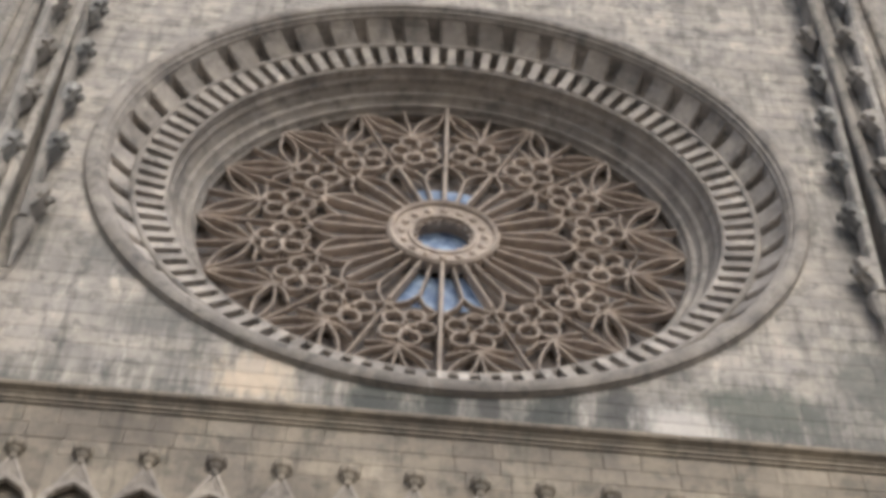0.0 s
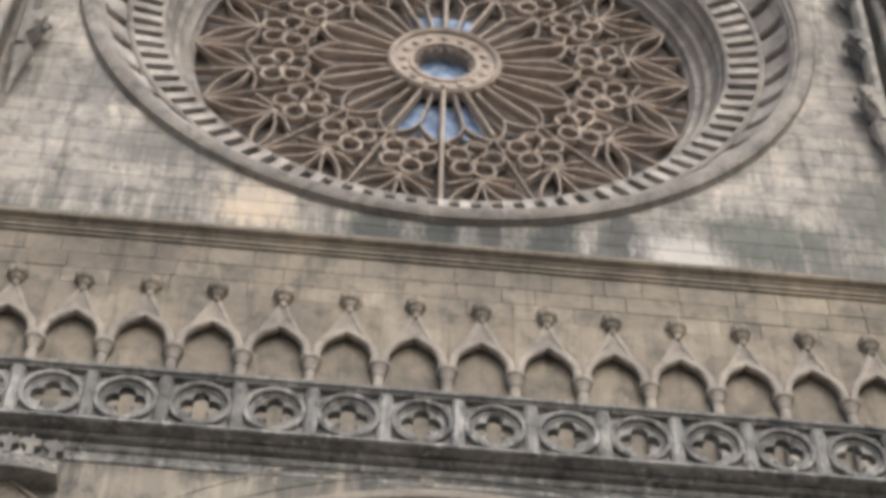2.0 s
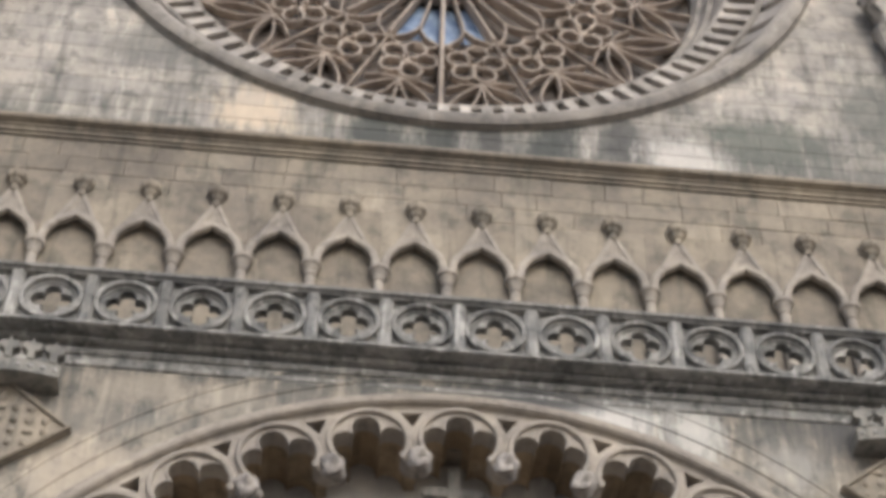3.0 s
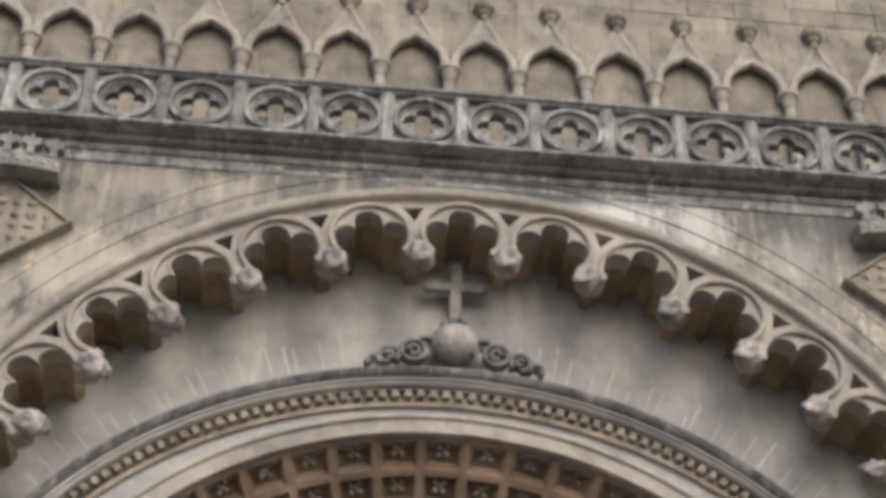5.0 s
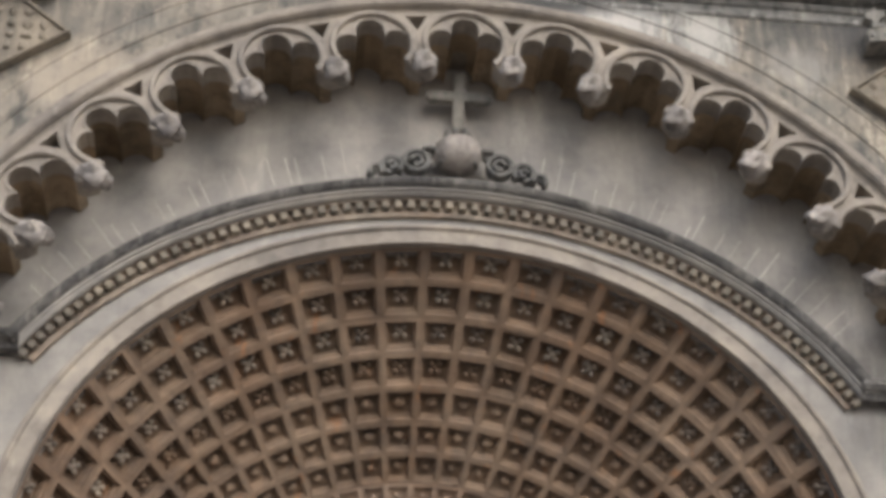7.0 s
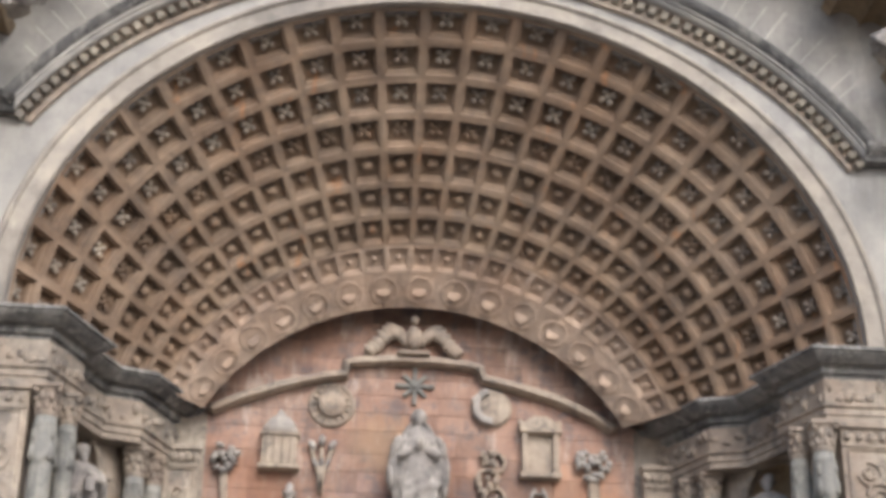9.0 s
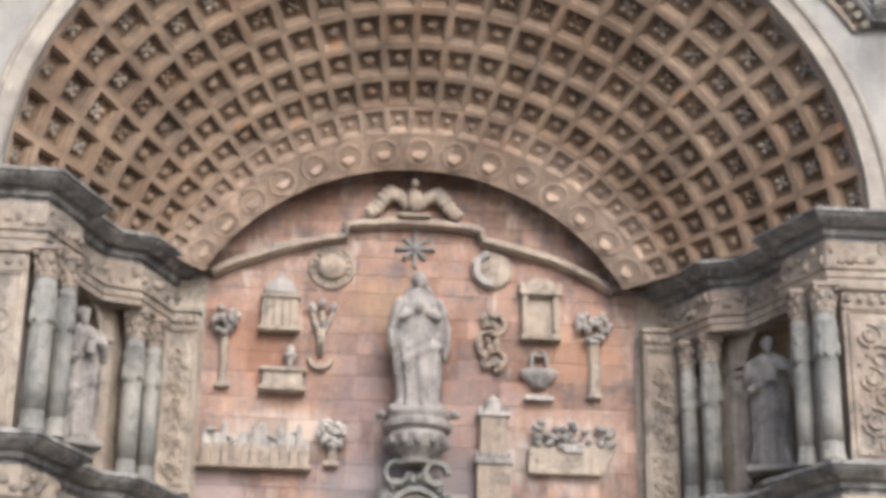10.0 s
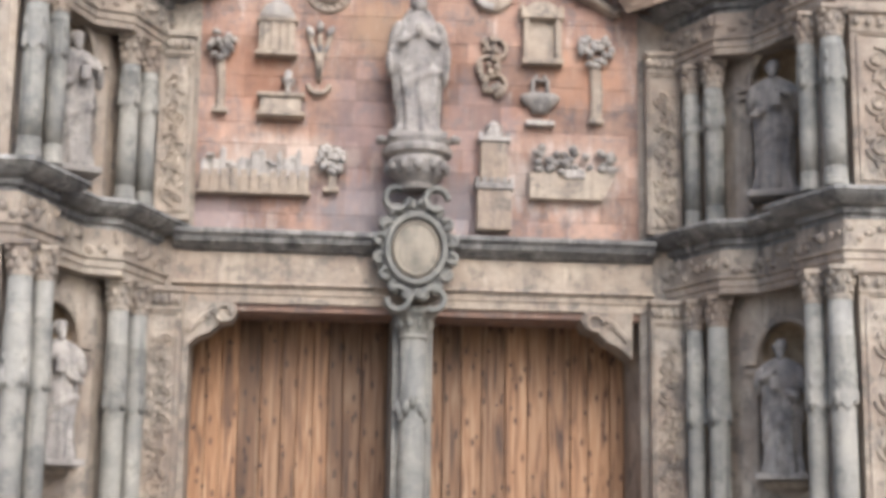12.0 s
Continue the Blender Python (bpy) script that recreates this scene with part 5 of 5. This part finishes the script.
def gate_relief(t, mat):
    bm = boxed(-0.25, 0.25, -0.15, 0.02, 0, 0.07, bevel=0.012)
    box(bm, -0.2, 0.2, -0.06, 0.02, 0.07, 0.56)
    for x in (-0.19, 0.19):
        box(bm, x - 0.035, x + 0.035, -0.14, 0.02, 0.07, 0.56, bevel=0.01)
    box(bm, -0.26, 0.26, -0.17, 0.02, 0.56, 0.62, bevel=0.012)
    part("gateway", bm, mat, t)
    bm = plate([[(-0.27, 0.62), (0.27, 0.62), (0.2, 0.7), (0.08, 0.78), (-0.08, 0.78), (-0.2, 0.7)]], -0.13, 0.02)
    for x in (-0.24, 0.24):
        blob(bm, x, -0.08, 0.7, 0.04, 0.05, 0.06, 0.1, 1, 1)
    part("gable", bm, mat, t)


def fountain_relief(t, mat):
    bm = boxed(-0.24, 0.24, -0.16, 0.02, 0.02, 0.2, bevel=0.02)
    box(bm, -0.28, 0.28, -0.2, 0.02, -0.03, 0.02, bevel=0.012)
    box(bm, -0.28, 0.28, -0.2, 0.02, 0.2, 0.25, bevel=0.015)
    part("basin", bm, mat, t)
    bm = lathe(bmesh.new(), [(0.04, 0.25), (0.03, 0.34), (0.07, 0.4), (0.09, 0.43), (0.04, 0.46), (0.05, 0.52), (0.01, 0.56)], 12, x=0.08, y=-0.08)
    part("spout", bm, M_STATUE, t, "grey turned spout", smooth=True)


def well_relief(t, mat):
    bm = lathe(bmesh.new(), [(0.1, 0.0), (0.13, 0.06), (0.22, 0.14), (0.24, 0.2), (0.22, 0.22)], 20, y=-0.05, sy=0.6)
    part("bowl", bm, M_STATUE, t, "dark bowl", smooth=True)
    bm = boxed(-0.17, 0.17, -0.12, 0.02, -0.16, -0.1, bevel=0.015)
    part("foot", bm, M_STATUE, t)
    bm = bmesh.new()
    for s in (-1, 1):
        bar(bm, [(s * 0.09, -0.05, 0.2), (s * 0.09, -0.05, 0.38), (s * 0.04, -0.05, 0.46)], 0.04, 0.06)
    bar(bm, [(-0.1, -0.05, 0.4), (0.1, -0.05, 0.4)], 0.03, 0.05)
    part("handle", bm, M_STATUE, t)


def plant_relief(t, mat, h=1.0, crown=0.16, trunk=0.05, n=26, fat=1.0):
    bm = bmesh.new()
    bar(bm, [(0, 0, 0), (0.02, 0, h * 0.3), (-0.01, 0, h * 0.7)], trunk * 2, 0.08)
    part("stem", bm, mat, t)
    bm = bmesh.new()
    rr = random.Random(int(h * 100) + n)
    for k in range(n):
        a = rr.uniform(0, 2 * math.pi)
        q = crown * math.sqrt(rr.random())
        blob(bm, q * math.cos(a) * fat, -0.06 - 0.06 * rr.random(), h * 0.8 + q * math.sin(a) * 1.1, 0.04, 0.05, 0.06, 0.5, k, 1, pose(0, 0, 0, 0, math.degrees(a), 0).to_3x3())
    part("leaves", bm, M_STATUE, t, "clump of carved leaves", smooth=True)
    bm = boxed(-0.09, 0.09, -0.1, 0.02, -0.03, 0.03, bevel=0.015)
    part("foot", bm, mat, t)


def lily_relief(t, mat, h=0.78):
    for s in (-1, 0, 1):
        part("stalk", bar(bmesh.new(), [(0, 0, 0.1), (s * 0.03, 0, h * 0.5), (s * 0.13, 0, h * 0.85)], 0.05, 0.09), mat, t)
    part("foot", bar(bmesh.new(), arc(0, 0.08, 0.13, 190, 350, 12), 0.06, 0.08), mat, t)
    for s in (-1, 0, 1):
        bm = bmesh.new()
        blob(bm, s * 0.12, -0.07, h * (0.9 + 0.07 * (s == 0)), 0.05, 0.06, 0.09, 0.3, s, 1, pose(0, 0, 0, 0, s * 25, 0).to_3x3())
        blob(bm, s * 0.07, -0.06, h * 0.62, 0.035, 0.05, 0.09, 0.3, s + 3, 1, pose(0, 0, 0, 0, s * 30, 0).to_3x3())
        part("flower", bm, M_STATUE, t, "open carved flower", smooth=True)


def thicket_relief(t, mat, h=0.76):
    bm = bmesh.new()
    for k in range(3):
        bar(bm, arc(0.04 * (-1) ** k, 0.14 + 0.22 * k, 0.13, -90, 200, 12), 0.05, 0.08)
    rr = random.Random(9)
    for k in range(24):
        blob(bm, rr.uniform(-0.15, 0.15), -0.07, rr.uniform(0, h), 0.045, 0.05, 0.05, 0.5, k, 1)
    tagged(part("thicket", bm, mat, t), kind="stuff")


def city_relief(t, mat):
    bm = boxed(-0.63, 0.63, -0.12, 0.02, 0, 0.18, bevel=0.012)
    box(bm, -0.66, 0.66, -0.15, 0.02, -0.04, 0.0, bevel=0.01)
    rr = random.Random(5)
    for k in range(11):
        x = -0.56 + 0.112 * k
        box(bm, x - 0.04, x + 0.04, -0.15, 0.02, 0.0, 0.2 + rr.uniform(0.0, 0.05), bevel=0.008)
    part("town_wall", bm, mat, t)
    for k in range(17):
        x = -0.58 + 0.0725 * k
        top = rr.uniform(0.3, 0.52)
        wd = rr.uniform(0.03, 0.055)
        bm = boxed(x - wd, x + wd, -rr.uniform(0.07, 0.15), 0.02, 0.16, top, bevel=0.012)
        if k % 3 == 0:
            lathe(bm, [(wd * 1.15, top), (wd * 0.8, top + 0.03), (0.01, top + 0.07)], 8, x=x, y=-0.05)
        else:
            box(bm, x - wd * 1.15, x + wd * 1.15, -0.13, 0.0, top - 0.03, top + 0.015, bevel=0.008)
        part("house", bm, M_STATUE, t)


def tower_relief(t, mat):
    part("lower_stage", boxed(-0.2, 0.2, -0.16, 0.02, 0, 0.48, bevel=0.012), mat, t)
    part("upper_stage", boxed(-0.16, 0.16, -0.14, 0.02, 0.56, 1.06, bevel=0.012), mat, t)
    part("lower_gallery", boxed(-0.23, 0.23, -0.19, 0.02, 0.48, 0.56, bevel=0.01), M_STATUE, t)
    part("upper_gallery", boxed(-0.19, 0.19, -0.17, 0.02, 1.06, 1.12, bevel=0.01), M_STATUE, t)
    for n, z, a in ((6, 0.56, 0.22), (5, 1.12, 0.18)):
        for k in range(n):
            part("merlon", boxed(-a + 0.08 * k, -a + 0.045 + 0.08 * k, -a + 0.03, 0.0, z, z + 0.06), M_STATUE, t)
    part("turret", lathe(bmesh.new(), [(0.09, 1.12), (0.09, 1.24), (0.1, 1.26), (0.05, 1.31), (0.01, 1.34)], 12, y=-0.05), M_STATUE, t)


def garden_relief(t, mat):
    bm = plate([[(-0.5, 0.0), (0.36, 0.0), (0.52, 0.3), (0.5, 0.36), (-0.5, 0.3)]], -0.13, 0.02)
    part("garden_wall", bm, mat, t)
    bm = bmesh.new()
    rr = random.Random(8)
    for k in range(40):
        x = rr.uniform(-0.46, 0.5)
        blob(bm, x, -0.08 - 0.06 * rr.random(), rr.uniform(0.32, 0.62), 0.055, 0.06, 0.05, 0.5, k, 1)
    tagged(part("foliage", bm, M_STATUE, t, "clumps of small carved trees", smooth=True), kind="stuff")
    bm = boxed(-0.1, 0.16, -0.16, 0.02, 0.24, 0.36, bevel=0.03)
    part("arbour", bm, M_STATUE, t)


relief("sun_relief", "round carved sun disc on the red tympanum", -1.16, 8.98, disc_relief)
relief("moon_relief", "round carved moon disc with a grey crescent", 0.77, 9.03, moon_relief)
relief("star_relief", "small grey eight-pointed carved star", -0.15, 9.27, star_relief)
relief("temple_relief", "carved domed temple on the red tympanum", -1.76, 8.16, temple_relief)
relief("gate_relief", "carved gateway with a curved gable", 1.39, 8.14, gate_relief)
relief("palm_relief", "carved slender tree with a bushy crown", -2.4, 7.44, lambda t, m: plant_relief(t, m, 0.98, 0.16))
relief("lily_relief", "carved lily with open flowers", -1.25, 7.74, lily_relief)
relief("fountain_relief", "carved fountain basin with a turned spout", -1.69, 7.4, fountain_relief)
relief("city_relief", "carved walled town with close-set towers", -1.97, 6.48, city_relief)
relief("tree_relief", "carved round tree on a short trunk", -1.08, 6.53, lambda t, m: plant_relief(t, m, 0.42, 0.17, 0.05, 34, 0.9))
relief("thorn_relief", "carved twisted thorn branches", 0.79, 7.74, thicket_relief)
relief("well_relief", "dark carved well bowl with a handle", 1.37, 7.55, well_relief)
relief("cedar_relief", "carved tree with a wide leafy crown", 2.04, 7.47, lambda t, m: plant_relief(t, m, 1.1, 0.2, 0.07, 36))
relief("tower_relief", "carved stepped tower with battlements", 0.82, 6.1, tower_relief)
relief("garden_relief", "carved walled garden with small trees", 1.74, 6.5, garden_relief)

figure("statue", "veiled grey stone statue with joined hands before the tympanum", -0.11, TYP - 0.32, 7.12, 1.76, 0, 0, veil=True)
ped = thing("statue_pedestal", "carved stone bracket carrying the statue", "pedestal", -0.1, TYP - 0.3, 6.5)
part("drum", lathe(bmesh.new(), [(0.18, 0.0), (0.2, 0.06), (0.3, 0.16), (0.36, 0.3), (0.33, 0.36), (0.4, 0.4), (0.41, 0.46), (0.36, 0.5), (0.38, 0.56)], 28), M_STATUE, ped, "turned drum", smooth=False)
bm = bmesh.new()
for k in range(12):
    a = 2 * math.pi * k / 12
    blob(bm, 0.33 * math.cos(a), 0.33 * math.sin(a), 0.25, 0.06, 0.06, 0.09, 0.4, k, 1)
for k in range(8):
    blob(bm, -0.42 + 0.12 * k, -0.12, 0.55 + 0.03 * (k % 2), 0.08, 0.12, 0.06, 0.3, k, 1)
tagged(part("carving", bm, M_STATUE, ped, "leaf and cloud carving", smooth=True), kind="stuff")

cart = thing("cartouche", "dark scrolled stone cartouche over the door pillar", "cartouche", -0.1, TYP - 0.28, 5.8)
bm = lathe(bmesh.new(), [(0.31, 0.0), (0.31, 0.08), (0.28, 0.12), (0.25, 0.1), (0.1, 0.12), (0.01, 0.13)], 36, sx=0.9, sy=1.1)
part("shield", bm, M_BAND, cart, "oval tan shield").matrix_basis = pose(0, 0, 0, 90, 0, 0)
bm = bmesh.new()
bar(bm, [(0.33 * math.cos(radians(q)), -0.05, 0.39 * math.sin(radians(q))) for q in range(0, 360, 12)], 0.07, 0.1, closed=True)
for k in range(16):
    a = 2 * math.pi * (k + 0.5) / 16
    x, z = 0.42 * math.cos(a), 0.53 * math.sin(a)
    bar(bm, arc(x, z, 0.055, math.degrees(a) - 150, math.degrees(a) + 110, 9, y=-0.03), 0.055, 0.08 + 0.03 * (k % 2))
    blob(bm, x, -0.05, z, 0.05, 0.07, 0.05, 0.4, k, 1)
for s in (-1, 1):
    bar(bm, arc(s * 0.23, 0.58, 0.13, 0, 300 * s, 12, y=-0.02), 0.07, 0.14)
    bar(bm, arc(s * 0.2, -0.58, 0.13, 180, 180 - 300 * s, 12, y=-0.02), 0.07, 0.14)
part("strapwork", bm, M_COL, cart, "dark rolled strapwork")
bm = lathe(bmesh.new(), [(0.47, -0.06), (0.47, 0.0), (0.43, 0.05), (0.2, 0.05)], 28, sx=0.95, sy=1.2)
part("backplate", bm, M_DARK, cart, "dark oval backplate").matrix_basis = pose(0, 0, 0, 90, 0, 0)

# ---- lintel and doors ----
lin = thing("door_lintel", "long stone lintel with a dark cornice and plain frieze", "lintel", 0, TYP, 0)
x0, x1 = -2.85, 2.7


def level(prof):
    return sweep(bmesh.new(), [((x0, 0, 0), (0, -1, 0), (0, 0, 1)), ((x1, 0, 0), (0, -1, 0), (0, 0, 1))], prof, ring=True)


part("cornice", level([(-0.1, 6.02), (0.26, 6.0), (0.3, 5.98), (0.3, 5.94), (0.25, 5.91), (0.22, 5.85), (0.15, 5.82), (0.1, 5.78), (-0.1, 5.76)]), M_CROWN, lin, "dark projecting cornice")
part("frieze", level([(-0.3, 5.758), (0.06, 5.758), (0.06, 5.42), (-0.3, 5.42)]), M_RELIEF, lin, "plain tan frieze")
part("architrave", level([(-1.05, 5.418), (0.1, 5.418), (0.12, 5.38), (0.06, 5.36), (0.06, 5.28), (0.04, 5.27), (0.04, 5.18), (-1.05, 5.18)]), M_RELIEF, lin, "moulded tan architrave")
for s, x in ((-1, -2.7), (1, 2.46)):
    br = thing("door_bracket", "carved scroll bracket under the lintel", "bracket", x, TYP, 5.18, group="door brackets")
    pts = [(0, 0), (-s * 0.56, 0), (-s * 0.6, -0.1), (-s * 0.54, -0.2), (-s * 0.4, -0.24), (-s * 0.3, -0.34), (-s * 0.16, -0.4), (0, -0.54)]
    part("body", plate([pts], -0.04, 0.4), M_JAMB, br)
    bm = bmesh.new()
    bar(bm, arc(-s * 0.44, -0.13, 0.09, 0, 300, 12, y=-0.04), 0.04, 0.05)
    bar(bm, [(-s * 0.35, -0.04, -0.06), (-s * 0.2, -0.04, -0.16), (-s * 0.06, -0.04, -0.34)], 0.06, 0.05)
    for k in range(4):
        blob(bm, -s * (0.1 + 0.08 * k), -0.06, -0.26 + 0.05 * k, 0.05, 0.03, 0.04, 0.4, k, 1)
    part("scroll", bm, M_JAMB, br)

tr = thing("door_pillar", "slender stone pillar between the door leaves", "pillar", -0.085, TYP + 0.08, 0)
part("post", boxed(-0.23, 0.23, 0.02, 0.9, 0, 5.18, bevel=0.02), M_COL, tr, "square post")
part("shaft", lathe(bmesh.new(), [(0.19, 0.5), (0.17, 0.6), (0.155, 0.7), (0.15, 2.9), (0.165, 3.3), (0.15, 3.4), (0.15, 4.82)], 20, y=-0.06), M_COL, tr, "round shaft", smooth=True)
bm = lathe(bmesh.new(), [(0.15, 4.8), (0.18, 4.82), (0.16, 4.86), (0.19, 4.98), (0.25, 5.08), (0.27, 5.1), (0.27, 5.16)], 16, y=-0.06)
for k in range(10):
    a = 2 * math.pi * k / 10
    blob(bm, 0.2 * math.cos(a), -0.06 + 0.2 * math.sin(a), 4.99, 0.04, 0.04, 0.08, 0.4, k, 1)
part("capital", bm, M_COL, tr, "leafy capital")
bm = bmesh.new()
for k in range(12):
    a = 2 * math.pi * k / 12
    blob(bm, 0.16 * math.cos(a), -0.06 + 0.16 * math.sin(a), 4.02 + 0.08 * math.sin(a * 3), 0.05, 0.05, 0.1, 0.4, k, 1)
part("collar", bm, M_COL, tr, "carved hanging collar", smooth=True)
part("base", boxed(-0.26, 0.26, -0.28, 0.2, 0, 0.5, bevel=0.03), M_COL, tr)

rd = random.Random(12)
for side, (xa, xb) in enumerate(((-2.95, -0.28), (0.12, 2.75))):
    d = tagged(thing(f"door_{side + 1}", "tall closed leaf of old brown timber boards", "door", xa, TYP + 0.95, 0), kind="structure")
    part("backing", boxed(0, xb - xa, 0.05, 0.12, 0, 5.3), M_WOOD, d, "backing boards")
    x = 0.0
    while x < xb - xa - 0.05:
        w = min(rd.uniform(0.17, 0.3), xb - xa - x)
        ob = part("plank", boxed(x + 0.007, x + w - 0.007, rd.uniform(-0.02, 0.0), 0.05, 0, 5.3, bevel=0.008), M_WOOD, d)
        x += w
    bm = bmesh.new()
    for k in range(34):
        px_, pz_ = rd.uniform(0.08, xb - xa - 0.08), rd.uniform(2.4, 5.0)
        blob(bm, px_, -0.016, pz_, 0.016, 0.012, rd.uniform(0.014, 0.03), 0.4, k, 1)
    part("nails", bm, M_IRON, d, "dark iron nail heads")

# ---- flanking piers with crockets ----
for s, x in ((-1, -9.1), (1, 8.95)):
    pier = thing("buttress_pier", "pale stone pier with crocketed gables and slender shafts", "buttress pier", x, WY, 0, group="flanking piers")
    bm = boxed(-1.25, 1.25, -0.55, 0.1, 16.9, 43.5, bevel=0.05)
    part("core", bm, M_WALL, pier, "broad flat pier")
    for k in range(4):
        part("shaft", lathe(bmesh.new(), [(0.11, 16.9), (0.11, 43.5)], 10, x=-s * (1.2 - 0.42 * k), y=-0.6), M_WALL, pier, "slender attached shaft")
    for g, (xo, z0, z1, yo) in enumerate(((-s * 1.62, 25.6, 36.5, -0.25), (-s * 0.95, 26.5, 40.0, -0.75))):
        bm = bmesh.new()
        lean = s * 0.055
        pts = [(xo, yo, z0), (xo + lean * 0.35 * (z1 - z0) / 1.0, yo, z0 + (z1 - z0) * 0.5), (xo + lean * (z1 - z0), yo, z1)]
        bar(bm, pts, 0.2, 0.25)
        lathe(bm, [(0.02, -1.2), (0.1, -0.5), (0.2, -0.06), (0.22, 0.05), (0.12, 0.1)], 10, x=xo, y=yo, z=z0)
        part("gable_edge", bm, M_WALL, pier, "steep gable edge ending in a corbel")
        z = z0 + 0.5
        while z < z1 - 0.3:
            cx = xo + lean * 0.75 * (z - z0) - s * 0.1
            bm = bmesh.new()
            pts = [(0.0, -0.25), (-0.12, 0.0), (-0.2, 0.3), (-0.16, 0.42), (-0.02, 0.46), (0.05, 0.36), (0.08, 0.0)]
            sweep(bm, [((cx, yo - 0.26, z), (s, 0, 0), (0, 0, 1)), ((cx, yo + 0.1, z), (s, 0, 0), (0, 0, 1))], pts, ring=True)
            for q in range(5):
                blob(bm, cx - s * (0.1 + 0.03 * q), yo - 0.26 + 0.07 * q, z + 0.1 + 0.09 * ((q * 2) % 5), 0.08, 0.09, 0.09, 0.6, z + q, 1)
            part("crocket", bm, M_DARK if int(z) % 2 else M_WALL, pier, "curled stone crocket")
            z += 1.75

# ---- stones that can be told apart ----
# red blocks of the tympanum
rb = random.Random(21)
z = 6.02
while z < 10.6:
    h = rb.choice((0.23, 0.26, 0.3))
    x = -2.98 + rb.uniform(-0.4, 0.0)
    while x < 2.85:
        w = rb.uniform(0.32, 0.72)
        a, b = max(x, -2.98), min(x + w, 2.88)
        if b - a > 0.06:
            part("block", boxed(a + 0.003, b - 0.003, TYP + rb.uniform(0.0, 0.008), TYP + 0.025, z + 0.003, z + h - 0.003), M_TYMP, tymp)
        x += w
    z += h
# ashlar band between the arcade and the string course
band = thing("ashlar_band", "course of brown ashlar blocks under the string course", "masonry", 0, WY, 0, kind="structure")
for z, h in ((20.305, 0.34), (20.65, 0.335), (20.99, 0.37)):
    x = -9.4
    while x < 9.4:
        w = rb.uniform(0.5, 0.95)
        part("block", boxed(x + 0.006, x + w - 0.006, rb.uniform(0.0, 0.012), 0.11, z + 0.005, z + h - 0.005), M_BAND, band)
        x += w
# courses of the upper wall round the rose
verts, faces = [], []
ra = random.Random(77)
z = 21.8
while z < 37.5:
    h = ra.choice((0.34, 0.38, 0.42))
    def reach(q):
        k = 1 - ((q - RZ) / (6.6 * SQ)) ** 2
        return 6.6 * math.sqrt(k) if k > 0 else 0.0
    for side in (-1, 1):
        x = 0.0
        while x < 9.0:
            w = ra.uniform(0.55, 1.15)
            ends = []
            for q in (z + 0.003, z + h - 0.003):
                lo = reach(q)
                ends.append((max(lo, x + 0.003), max(lo, x + w - 0.003)))
            (a0, a1), (b0, b1) = ends
            if a1 - a0 > 0.02 or b1 - b0 > 0.02:
                y = WY - ra.uniform(0.003, 0.009)
                k = len(verts)
                for yy, inset in ((WY + 0.01, 0.0), (y, 0.003)):
                    for xx, zz in ((a0 + inset, z + 0.003 + inset), (a1 - inset, z + 0.003 + inset), (b1 - inset, z + h - 0.003 - inset), (b0 + inset, z + h - 0.003 - inset)):
                        verts.append((RX + side * xx, yy, zz))
                faces.append((k + 4, k + 5, k + 6, k + 7))
                faces += [(k + i, k + (i + 1) % 4, k + 4 + (i + 1) % 4, k + 4 + i) for i in range(4)]
            x += w
    z += h
me = bpy.data.meshes.new("ashlar")
me.from_pydata(verts, [], faces)
bm = bmesh.new()
bm.from_mesh(me)
upper = next(o for o in scene.objects if o.name == "wall_upper")
tagged(part("ashlar", bm, M_WALL, upper, "courses of weathered pale blocks"), kind="stuff")
